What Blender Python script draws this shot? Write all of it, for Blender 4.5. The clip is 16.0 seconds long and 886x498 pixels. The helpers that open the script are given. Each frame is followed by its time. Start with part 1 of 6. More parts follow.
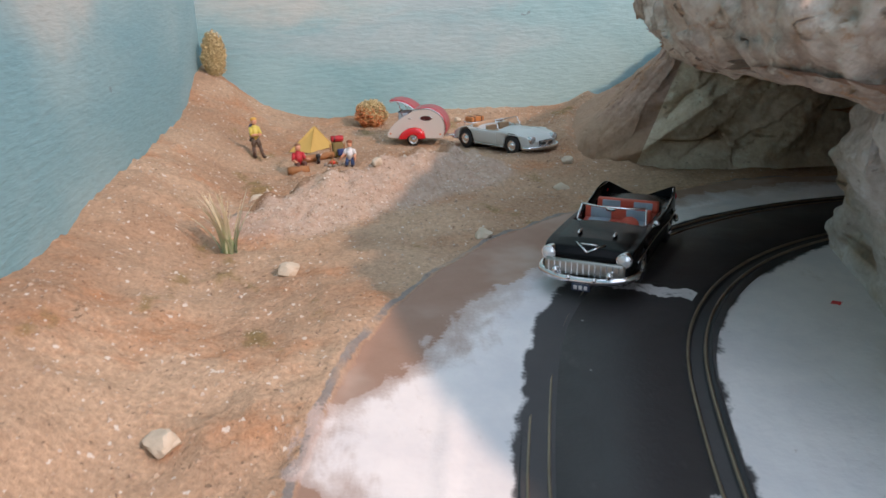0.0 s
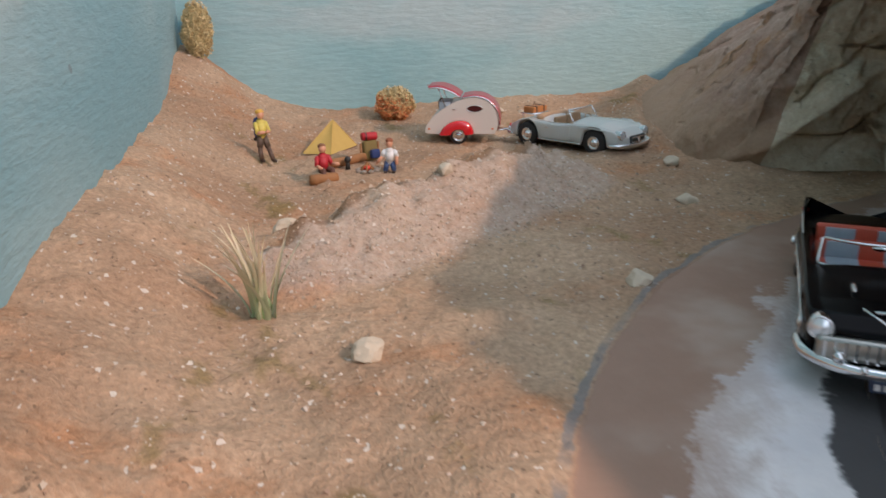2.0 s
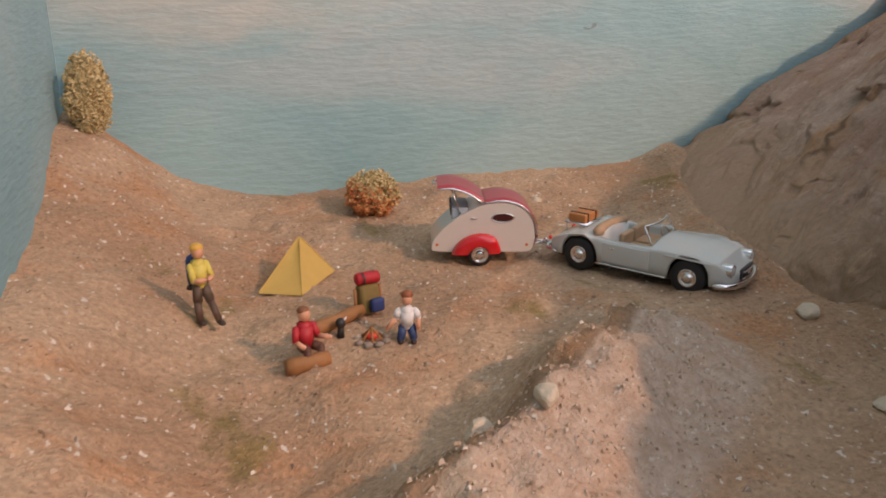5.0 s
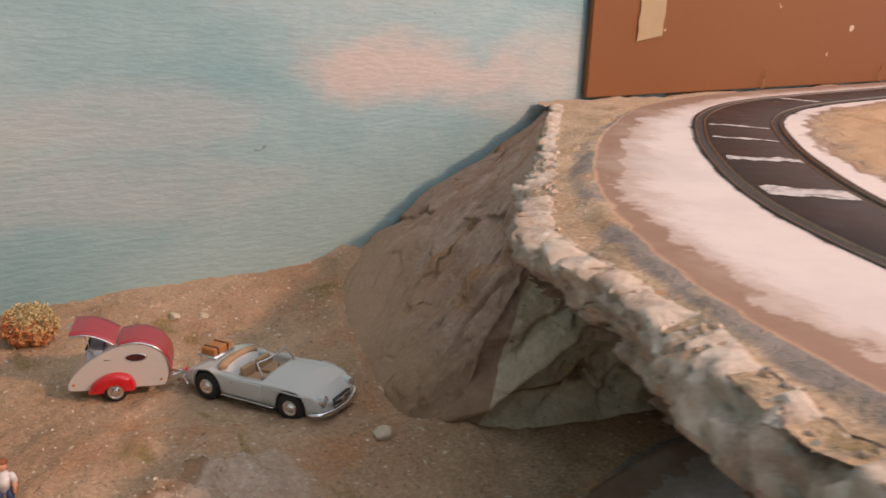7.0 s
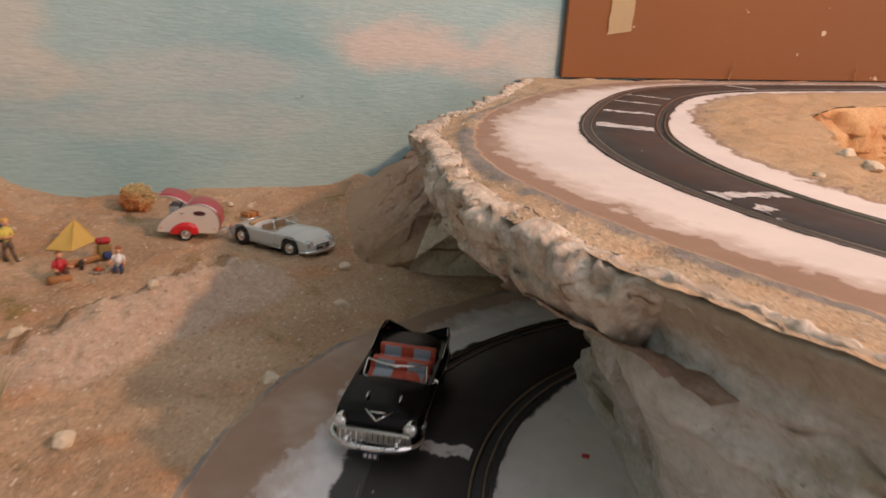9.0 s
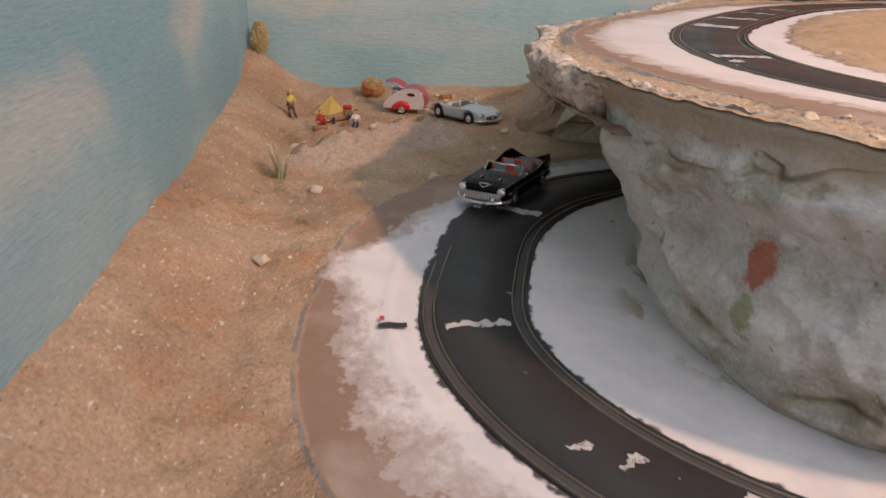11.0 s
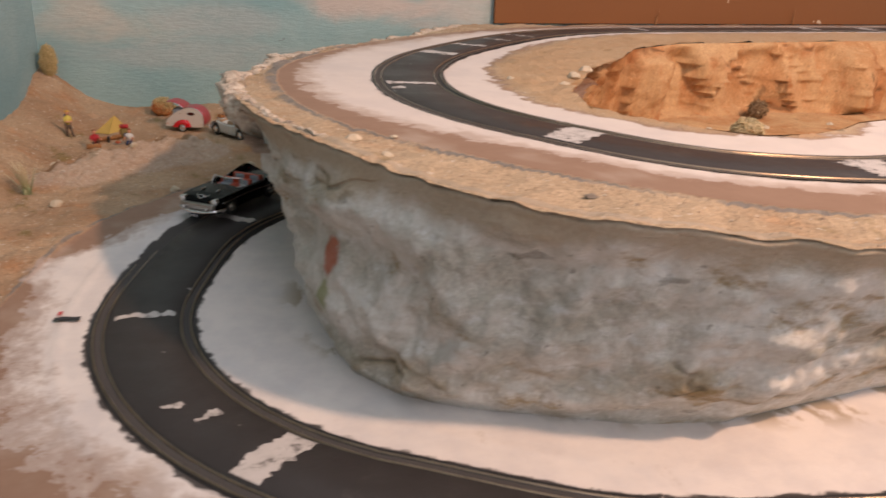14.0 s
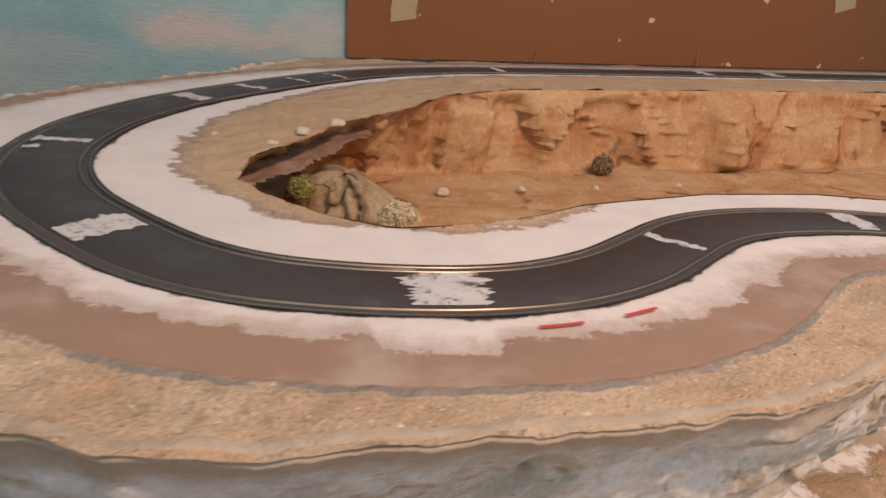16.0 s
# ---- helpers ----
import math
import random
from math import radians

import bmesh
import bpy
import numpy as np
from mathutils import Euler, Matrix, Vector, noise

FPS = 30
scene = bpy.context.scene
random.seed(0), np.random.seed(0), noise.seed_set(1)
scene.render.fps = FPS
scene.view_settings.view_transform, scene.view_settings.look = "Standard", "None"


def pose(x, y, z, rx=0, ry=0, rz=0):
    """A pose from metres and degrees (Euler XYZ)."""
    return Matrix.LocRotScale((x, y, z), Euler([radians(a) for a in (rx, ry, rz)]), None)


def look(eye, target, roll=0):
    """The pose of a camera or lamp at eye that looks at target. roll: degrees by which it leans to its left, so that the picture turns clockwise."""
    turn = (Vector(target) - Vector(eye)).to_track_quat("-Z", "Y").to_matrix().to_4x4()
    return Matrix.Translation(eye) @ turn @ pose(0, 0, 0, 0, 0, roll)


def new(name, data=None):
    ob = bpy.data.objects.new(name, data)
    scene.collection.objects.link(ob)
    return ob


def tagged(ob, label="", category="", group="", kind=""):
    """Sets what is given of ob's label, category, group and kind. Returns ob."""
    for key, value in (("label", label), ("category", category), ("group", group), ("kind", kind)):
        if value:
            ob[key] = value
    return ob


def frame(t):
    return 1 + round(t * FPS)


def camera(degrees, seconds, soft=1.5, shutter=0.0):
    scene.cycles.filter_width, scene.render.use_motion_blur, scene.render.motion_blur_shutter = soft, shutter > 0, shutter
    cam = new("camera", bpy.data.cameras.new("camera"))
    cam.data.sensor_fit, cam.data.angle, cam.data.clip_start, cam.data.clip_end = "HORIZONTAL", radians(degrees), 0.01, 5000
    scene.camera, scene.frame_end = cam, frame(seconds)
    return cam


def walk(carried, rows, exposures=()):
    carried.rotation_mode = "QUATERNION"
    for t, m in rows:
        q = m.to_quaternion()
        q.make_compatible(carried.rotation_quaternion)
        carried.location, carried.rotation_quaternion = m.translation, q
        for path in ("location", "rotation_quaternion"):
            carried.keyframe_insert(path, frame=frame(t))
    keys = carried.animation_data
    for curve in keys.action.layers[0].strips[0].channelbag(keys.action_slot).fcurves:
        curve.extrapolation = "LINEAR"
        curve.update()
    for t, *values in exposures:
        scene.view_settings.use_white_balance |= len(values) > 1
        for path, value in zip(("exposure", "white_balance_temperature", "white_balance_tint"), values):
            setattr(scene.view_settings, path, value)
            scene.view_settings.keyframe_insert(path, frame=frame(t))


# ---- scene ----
cam = camera(59.2, 16.0, soft=1.6, shutter=0.4)
PATH = [
    (0, (0.011, -0.037, 0.152), (0.404, 1.823, -0.468), -1.2),
    (0.5, (-0.001, 0.007, 0.142), (0.465, 1.853, -0.469), -2.1),
    (1, (-0.013, 0.054, 0.133), (0.488, 1.893, -0.473), -0.9),
    (1.5, (-0.015, 0.088, 0.131), (0.487, 1.924, -0.484), -1.3),
    (2, (-0.024, 0.123, 0.131), (0.465, 1.953, -0.513), -1.2),
    (2.5, (-0.029, 0.167, 0.13), (0.445, 2.0, -0.513), -0.7),
    (3, (-0.033, 0.211, 0.132), (0.439, 2.041, -0.521), -0.3),
    (3.2, (-0.035, 0.229, 0.141), (0.436, 2.055, -0.523), -1.9),
    (5.3, (-0.027, 0.322, 0.162), (0.758, 2.054, -0.457), 0.5),
    (5.5, (-0.019, 0.316, 0.17), (0.807, 2.032, -0.439), 0.1),
    (6, (0.007, 0.306, 0.196), (1.005, 1.919, -0.438), -0.2),
    (6.5, (0.028, 0.286, 0.216), (1.146, 1.837, -0.371), 2.2),
    (7, (0.039, 0.238, 0.235), (1.195, 1.768, -0.333), 2.5),
    (7.5, (0.047, 0.19, 0.248), (1.212, 1.717, -0.309), 2.8),
    (8, (0.039, 0.126, 0.248), (1.196, 1.653, -0.325), 3.4),
    (8.5, (0.016, 0.056, 0.231), (1.078, 1.647, -0.35), 4.4),
    (9, (-0.004, -0.027, 0.232), (0.963, 1.625, -0.347), 4.4),
    (9.5, (-0.016, -0.1, 0.222), (0.748, 1.641, -0.397), 4.1),
    (10, (-0.014, -0.188, 0.218), (0.598, 1.6, -0.435), 4.6),
    (10.2, (-0.014, -0.223, 0.223), (0.545, 1.575, -0.449), 3.7),
    (12.3, (-0.012, -0.412, 0.231), (0.248, 1.417, -0.536), 3.6),
    (12.5, (0.008, -0.425, 0.236), (0.269, 1.405, -0.528), 3.7),
    (13, (0.072, -0.456, 0.261), (0.354, 1.388, -0.461), 2.5),
    (13.5, (0.097, -0.461, 0.26), (0.499, 1.362, -0.458), 3.0),
    (14, (0.139, -0.459, 0.261), (0.741, 1.315, -0.437), 2.7),
    (14.5, (0.229, -0.469, 0.283), (0.849, 1.306, -0.398), 3.4),
    (15, (0.32, -0.466, 0.286), (0.916, 1.319, -0.391), 3.8),
    (15.5, (0.407, -0.461, 0.303), (0.939, 1.348, -0.363), 3.6),
    (16, (0.482, -0.436, 0.303), (0.969, 1.382, -0.373), 4.1),
]
EXPOSURES = [(0.0, 0.20, 5650, 11), (3.2, -0.06, 6000, 12), (5.5, -0.10, 6700, 22), (7.5, -0.18, 6950, 23), (9.0, -0.28, 7300, 23), (10.2, -0.25, 6750, 21), (12.5, -0.58, 6350, 19),
             (14.0, -0.50, 6900, 18), (16.0, -0.90, 6250, 11)]
walk(cam, [(t, look(eye, target, roll)) for t, eye, target, roll in PATH], EXPOSURES)

# ---------------------------------------------------------------- light
world = bpy.data.worlds.new("room_light")
scene.world = world
world.use_nodes = True
backing = world.node_tree.nodes["Background"]
backing.inputs[0].default_value = (0.88, 0.91, 0.95, 1)
# fill added to the ambient: stronger from open side and above than far walls
way = world.node_tree.nodes.new("ShaderNodeTexCoord")
facing = world.node_tree.nodes.new("ShaderNodeVectorMath")
facing.operation = "DOT_PRODUCT"
facing.inputs[1].default_value = (-0.60, -0.50, 0.62)
level = world.node_tree.nodes.new("ShaderNodeMapRange")
level.inputs["From Min"].default_value, level.inputs["From Max"].default_value = -0.8, 1.0
level.inputs["To Min"].default_value, level.inputs["To Max"].default_value = 0.55, 1.80
world.node_tree.links.new(way.outputs["Generated"], facing.inputs[0])
world.node_tree.links.new(facing.outputs["Value"], level.inputs["Value"])
world.node_tree.links.new(level.outputs[0], backing.inputs[1])

lamp_data = bpy.data.lights.new("work_lamp", "SPOT")
lamp_data.shadow_soft_size = 0.035
lamp_data.spot_size, lamp_data.spot_blend = radians(82), 0.75
lamp_data.energy = 110.0
lamp_data.color = (1.0, 0.63, 0.41)
lamp = new("work_lamp", lamp_data)
lamp.matrix_world = look((1.08, -0.79, 1.16), (0.72, 0.38, 0.10))


# ---------------------------------------------------------------- numeric helpers
def hash2(ix, iy, seed):
    h = np.sin(ix * 127.1 + iy * 311.7 + seed * 74.7) * 43758.5453
    return h - np.floor(h)


def vnoise(x, y, seed=0):
    ix, iy = np.floor(x), np.floor(y)
    fx, fy = x - ix, y - iy
    fx, fy = fx * fx * (3 - 2 * fx), fy * fy * (3 - 2 * fy)
    a, b = hash2(ix, iy, seed), hash2(ix + 1, iy, seed)
    c, d = hash2(ix, iy + 1, seed), hash2(ix + 1, iy + 1, seed)
    return (a + (b - a) * fx) * (1 - fy) + (c + (d - c) * fx) * fy - 0.5


def fbm(x, y, scale, octaves=4, seed=0, gain=0.5):
    out, amp = 0.0, 1.0
    for k in range(octaves):
        out = out + amp * vnoise(x / scale * 2 ** k + 13.7 * k, y / scale * 2 ** k - 7.3 * k, seed + k)
        amp *= gain
    return out


def smooth(a, b, x):
    x = np.clip((x - a) / (b - a), 0, 1)
    return x * x * (3 - 2 * x)


def spline(points, n, closed=False):
    """Catmull-Rom curve through points, n samples evenly spaced along it."""
    p = np.array(points, float)
    if closed:
        p = np.vstack([p[-1], p, p[0], p[1]])
    else:
        p = np.vstack([2 * p[0] - p[1], p, 2 * p[-1] - p[-2]])
    out = []
    for i in range(1, len(p) - 2):
        t = np.linspace(0, 1, 24, endpoint=False)[:, None]
        a, b, c, d = p[i - 1], p[i], p[i + 1], p[i + 2]
        out.append(0.5 * (2 * b + (c - a) * t + (2 * a - 5 * b + 4 * c - d) * t ** 2 + (3 * b - a - 3 * c + d) * t ** 3))
    out.append(p[-2][None])
    q = np.vstack(out)
    s = np.r_[0, np.cumsum(np.linalg.norm(np.diff(q, axis=0), axis=1))]
    u = np.linspace(0, s[-1], n, endpoint=not closed)
    return np.stack([np.interp(u, s, q[:, k]) for k in range(q.shape[1])], 1)


def paired(points, n):
    """Like spline, but samples stay level with the given points, so that two lists stay matched."""
    p = np.array(points, float)
    u = np.linspace(0, len(p) - 1, n)
    q = np.stack([np.interp(u, np.arange(len(p)), p[:, k]) for k in range(p.shape[1])], 1)
    for _ in range(3):
        q[1:-1] = 0.25 * q[:-2] + 0.5 * q[1:-1] + 0.25 * q[2:]
    return q


def signed_distance(x, y, line):
    """Distance from a polyline, positive to the right of its direction."""
    shape = np.shape(x)
    px, py = np.ravel(x), np.ravel(y)
    best, sign = np.full(px.shape, 9.0), np.ones(px.shape)
    for (ax, ay), (bx, by) in zip(line[:-1], line[1:]):
        dx, dy = bx - ax, by - ay
        t = np.clip(((px - ax) * dx + (py - ay) * dy) / (dx * dx + dy * dy), 0, 1)
        ex, ey = px - ax - t * dx, py - ay - t * dy
        d = np.hypot(ex, ey)
        near = d < best
        best = np.where(near, d, best)
        sign = np.where(near, np.where(ex * dy - ey * dx > 0, 1.0, -1.0), sign)
    return (best * sign).reshape(shape)


def inside(x, y, poly):
    res = np.zeros(np.shape(x), bool)
    j = len(poly) - 1
    for i in range(len(poly)):
        (xi, yi), (xj, yj) = poly[i], poly[j]
        cross = ((yi > y) != (yj > y)) & (x < (xj - xi) * (y - yi) / (yj - yi + 1e-12) + xi)
        res ^= cross
        j = i
    return res


def nearest_on(x, y, poly):
    """Nearest points of a closed polygon and their distance."""
    p = np.array(poly)
    best, bx, by = np.full(x.shape, 9.0), x.copy(), y.copy()
    for a, b in zip(p, np.roll(p, -1, 0)):
        d = b - a
        t = np.clip(((x - a[0]) * d[0] + (y - a[1]) * d[1]) / (d @ d + 1e-12), 0, 1)
        qx, qy = a[0] + t * d[0], a[1] + t * d[1]
        e = np.hypot(x - qx, y - qy)
        n = e < best
        best, bx, by = np.where(n, e, best), np.where(n, qx, bx), np.where(n, qy, by)
    return bx, by, best


# ---------------------------------------------------------------- mesh helpers
def mesh_object(name, verts, faces, material, parent=None, label="", smoothed=True, attrs=None):
    me = bpy.data.meshes.new(name)
    me.from_pydata([tuple(map(float, v)) for v in verts], [], [tuple(map(int, f)) for f in faces])
    me.update()
    for key, values in (attrs or {}).items():
        me.attributes.new(key, "FLOAT", "POINT").data.foreach_set("value", np.asarray(values, np.float32).ravel())
    if smoothed:
        me.polygons.foreach_set("use_smooth", [True] * len(me.polygons))
    me.materials.append(material)
    ob = new(name, me)
    if parent:
        ob.parent = parent
    return tagged(ob, label) if label else ob


def grid_faces(n, m, close_u=False):
    i, j = np.meshgrid(np.arange(n if close_u else n - 1), np.arange(m - 1), indexing="ij")
    i, j = i.ravel(), j.ravel()
    k = (i + 1) % n
    return np.stack([i * m + j, k * m + j, k * m + j + 1, i * m + j + 1], 1)


def sheet(name, p, material, parent=None, label="", flip=False, attrs=None, close_u=False):
    n, m, _ = p.shape
    f = grid_faces(n, m, close_u)
    return mesh_object(name, p.reshape(-1, 3), f[:, ::-1] if flip else f, material, parent, label, True, attrs)


def part(name, bm, material, parent=None, label="", flat=False):
    me = bpy.data.meshes.new(name)
    bm.to_mesh(me)
    bm.free()
    if not flat:
        me.polygons.foreach_set("use_smooth", [True] * len(me.polygons))
    me.materials.append(material)
    ob = new(name, me)
    if parent:
        ob.parent = parent
    return tagged(ob, label) if label else ob


def empty(name, m, label, category, group=""):
    ob = new(name)
    ob.empty_display_size = 0.01
    ob.matrix_world = m
    return tagged(ob, label, category, group)


def box(bm, cx, cy, cz, sx, sy, sz, m=None, bevel=0.0):
    mat4 = Matrix.Translation((cx, cy, cz)) @ Matrix.Diagonal((sx, sy, sz, 1))
    made = bmesh.ops.create_cube(bm, size=1, matrix=(m @ mat4) if m else mat4)
    if bevel:
        edges = {e for v in made["verts"] for e in v.link_edges}
        bmesh.ops.bevel(bm, geom=list(edges), offset=bevel, segments=2, affect="EDGES", profile=0.6)
    return bm


def tube(bm, a, b, r0, r1=None, seg=10):
    a, b = Vector(a), Vector(b)
    r1 = r0 if r1 is None else r1
    d = b - a
    m = Matrix.Translation((a + b) / 2) @ d.to_track_quat("Z", "Y").to_matrix().to_4x4()
    bmesh.ops.create_cone(bm, cap_ends=True, segments=seg, radius1=r0, radius2=r1, depth=d.length, matrix=m)
    return bm


def ball(bm, c, r, squash=(1, 1, 1), sub=2, m=None):
    base = Matrix.Translation(c) @ Matrix.Diagonal((*squash, 1))
    bmesh.ops.create_icosphere(bm, subdivisions=sub, radius=r, matrix=(m @ base) if m else base)
    return bm


def revolve(bm, profile, m, seg=28):
    """Ring surface about the local x axis, from (x, radius) pairs."""
    rings = []
    for x, r in profile:
        rings.append([bm.verts.new(m @ Vector((x, r * math.cos(a), r * math.sin(a)))) for a in np.linspace(0, 2 * math.pi, seg, endpoint=False)])
    for p, q in zip(rings[:-1], rings[1:]):
        for i in range(seg):
            bm.faces.new((p[i], p[(i + 1) % seg], q[(i + 1) % seg], q[i]))
    return bm


# ---------------------------------------------------------------- materials
class Nodes:
    """A thin wrapper that adds nodes and links them by values."""

    def __init__(self, name):
        self.mat = bpy.data.materials.new(name)
        self.mat.use_nodes = True
        self.tree = self.mat.node_tree
        self.bsdf = self.tree.nodes["Principled BSDF"]

    def add(self, kind, ins=None, **props):
        n = self.tree.nodes.new(kind)
        for k, v in props.items():
            setattr(n, k, v)
        for k, v in (ins or {}).items():
            self.put(n.inputs[k], v)
        return n

    def put(self, socket, v):
        if isinstance(v, bpy.types.NodeSocket):
            self.tree.links.new(v, socket)
        elif isinstance(v, (tuple, list)) and len(v) == 3 and socket.type == "RGBA":
            socket.default_value = (*v, 1)
        else:
            socket.default_value = v

    def pos(self, scale=(1, 1, 1)):
        g = self.add("ShaderNodeNewGeometry").outputs["Position"]
        if scale == (1, 1, 1):
            return g
        return self.add("ShaderNodeMapping", {"Vector": g, "Scale": scale}).outputs[0]

    def noise(self, scale, detail=4, rough=0.6, vector=None, out="Fac", distort=0.0):
        n = self.add("ShaderNodeTexNoise", {"Vector": vector or self.pos(), "Scale": scale, "Detail": detail, "Roughness": rough, "Distortion": distort})
        return n.outputs[out]

    def ramp(self, fac, *stops):
        n = self.add("ShaderNodeValToRGB", {"Fac": fac})
        el = n.color_ramp.elements
        while len(el) < len(stops):
            el.new(0.5)
        for e, (p, c) in zip(el, stops):
            e.position = p
            e.color = (*c, 1) if isinstance(c, tuple) else (c, c, c, 1)
        return n.outputs["Color"]

    def mix(self, fac, a, b, blend="MIX"):
        n = self.add("ShaderNodeMix", data_type="RGBA", blend_type=blend)
        self.put(n.inputs[0], fac)
        self.put(n.inputs[6], a)
        self.put(n.inputs[7], b)
        return n.outputs[2]

    def math(self, op, a, b=0.0, clamp=False):
        n = self.add("ShaderNodeMath", operation=op, use_clamp=clamp)
        self.put(n.inputs[0], a)
        self.put(n.inputs[1], b)
        return n.outputs[0]

    def step(self, x, a, b):
        n = self.add("ShaderNodeMapRange", {"Value": x, "From Min": a, "From Max": b}, interpolation_type="SMOOTHSTEP")
        return n.outputs[0]

    def attr(self, name):
        return self.add("ShaderNodeAttribute", attribute_name=name).outputs["Fac"]

    def done(self, color, rough=0.8, bump=None, strength=0.5, dist=0.001, metal=0.0, spec=None):
        self.put(self.bsdf.inputs["Base Color"], color)
        self.put(self.bsdf.inputs["Roughness"], rough)
        self.put(self.bsdf.inputs["Metallic"], metal)
        if spec is not None:
            self.put(self.bsdf.inputs["Specular IOR Level"], spec)
        if bump is not None:
            b = self.add("ShaderNodeBump", {"Height": bump, "Strength": strength, "Distance": dist})
            self.put(self.bsdf.inputs["Normal"], b.outputs[0])
        return self.mat


def dirt_colour(n, pale, deep, red, olive=(0.20, 0.15, 0.05)):
    """Sandy plaster: broad tone, blotches, grit and dark and pale specks."""
    broad = n.noise(9, 4, 0.6)
    c = n.mix(n.step(broad, 0.38, 0.66), pale, deep)
    c = n.mix(n.math("MULTIPLY", n.step(n.noise(17, 5, 0.65, n.pos((1, 1.4, 1))), 0.50, 0.72), 0.75), c, red)
    c = n.mix(n.math("MULTIPLY", n.step(n.noise(26, 4, 0.6, n.pos((1.3, 0.7, 1))), 0.60, 0.72), 0.7), c, olive)
    grit = n.noise(420, 3, 0.7)
    c = n.mix(0.5, c, n.ramp(grit, (0.3, 0.25), (0.7, 0.78)), "OVERLAY")
    dark = n.step(n.noise(300, 2, 0.5, n.pos((1, 1, 1.7))), 0.665, 0.72)
    c = n.mix(n.math("MULTIPLY", dark, 0.55), c, (0.07, 0.05, 0.035))
    lightspots = n.step(n.noise(210, 2, 0.5, n.pos((1.4, 1, 1))), 0.67, 0.72)
    c = n.mix(n.math("MULTIPLY", lightspots, 0.75), c, (0.72, 0.66, 0.58))
    bump = n.math("ADD", n.math("MULTIPLY", grit, 0.6), n.noise(110, 5, 0.7))
    return c, bump


def make_ground(name, pale, deep, red, brown_to, inner, black, edge_w):
    """Sand with the painted verges of the road: white paint, pinkish brown, then a grey edge."""
    n = Nodes(name)
    c, bump = dirt_colour(n, pale, deep, red)
    d = n.attr("road")
    limit = n.attr("white")
    low = name == "sandy_ground"
    rim_at, rim_w = (brown_to, edge_w) if low else (n.attr("edge"), n.attr("grey"))
    inner_at = inner if low else n.attr("inner")
    chips = n.mix(n.step(n.noise(200, 4, 0.7), 0.36, 0.66), (0.42, 0.33, 0.27), (0.56, 0.48, 0.42))
    c = n.mix(n.math("MULTIPLY", n.step(n.math("ADD", n.attr("mound"), n.math("MULTIPLY", n.math("SUBTRACT", n.noise(45, 4, 0.7), 0.5), 0.5)), 0.25, 0.75), 0.5), c, chips)
    crest = n.attr("crest")
    c = n.mix(n.math("MULTIPLY", n.step(n.math("ADD", crest, n.math("MULTIPLY", n.math("SUBTRACT", n.noise(60, 4, 0.7), 0.5), 0.7)), 0.45, 0.8), 0.7), c, (0.22, 0.13, 0.07))
    ragged = n.math("ADD", n.math("MULTIPLY", n.math("SUBTRACT", n.noise(24, 5, 0.72), 0.5), 0.052), n.math("MULTIPLY", n.math("SUBTRACT", n.noise(95, 4, 0.75), 0.5), 0.022))
    fine = n.math("MULTIPLY", n.math("SUBTRACT", n.noise(60, 4, 0.7), 0.5), 0.006)
    dw = n.math("ADD", d, ragged)
    de = n.math("ADD", d, fine)
    brown = n.mix(n.noise(40, 5, 0.7), (0.25, 0.16, 0.115), (0.35, 0.235, 0.175))
    brown = n.mix(n.math("MULTIPLY", n.step(n.noise(12, 4, 0.6), 0.5, 0.7), 0.6), brown, (0.46, 0.38, 0.32))
    white = n.mix(n.step(n.noise(18, 5, 0.7), 0.35, 0.7), (0.76, 0.72, 0.70), (0.65, 0.62, 0.62))
    white = n.mix(n.math("MULTIPLY", n.step(n.noise(30, 6, 0.75, n.pos((1, 0.5, 1))), 0.6, 0.75), 0.5), white, (0.45, 0.38, 0.33))
    grey = n.mix(n.noise(150, 4, 0.7), (0.11, 0.11, 0.11), (0.30, 0.29, 0.28))
    past = n.math("SUBTRACT", de, rim_at)
    within = n.math("ADD", dw, inner_at)
    verge = n.math("MULTIPLY", n.step(past, 0.0, -0.003), n.step(within, -0.012, 0.002))
    edge = n.math("MULTIPLY", n.step(n.math("DIVIDE", past, rim_w), 1.0, 0.6), n.math("MULTIPLY", n.step(past, -0.0015, -0.0003), n.step(n.noise(14, 4, 0.7), 0.36, 0.52)))
    c = n.mix(n.math("MULTIPLY", edge, 0.85), c, grey)
    c = n.mix(verge, c, brown)
    strokes = n.noise(70, 5, 0.75, n.pos((1, 0.35, 1)), distort=0.6)
    thin = n.math("MULTIPLY", n.step(n.math("ADD", n.math("SUBTRACT", dw, limit), n.math("MULTIPLY", strokes, 0.03)), -0.012, 0.012), 0.7)
    white = n.mix(thin, white, brown)
    white = n.mix(n.math("MULTIPLY", n.step(n.noise(11, 4, 0.6), 0.5, 0.7), 0.30), white, (0.55, 0.56, 0.60))
    if not low:
        white = n.mix(0.35, white, (0.58, 0.47, 0.40))
    whites = n.math("MULTIPLY", n.step(n.math("SUBTRACT", dw, limit), 0.0, -0.004), n.math("MULTIPLY", n.step(within, -0.003, 0.004), n.step(n.noise(75, 5, 0.75), 0.24, 0.31)))
    c = n.mix(whites, c, white)
    if not low:
        c = n.mix(n.math("MULTIPLY", n.step(within, -0.006, -0.022), 0.6), c, n.mix(n.noise(30, 4, 0.6), (0.50, 0.36, 0.22), (0.46, 0.27, 0.14)))
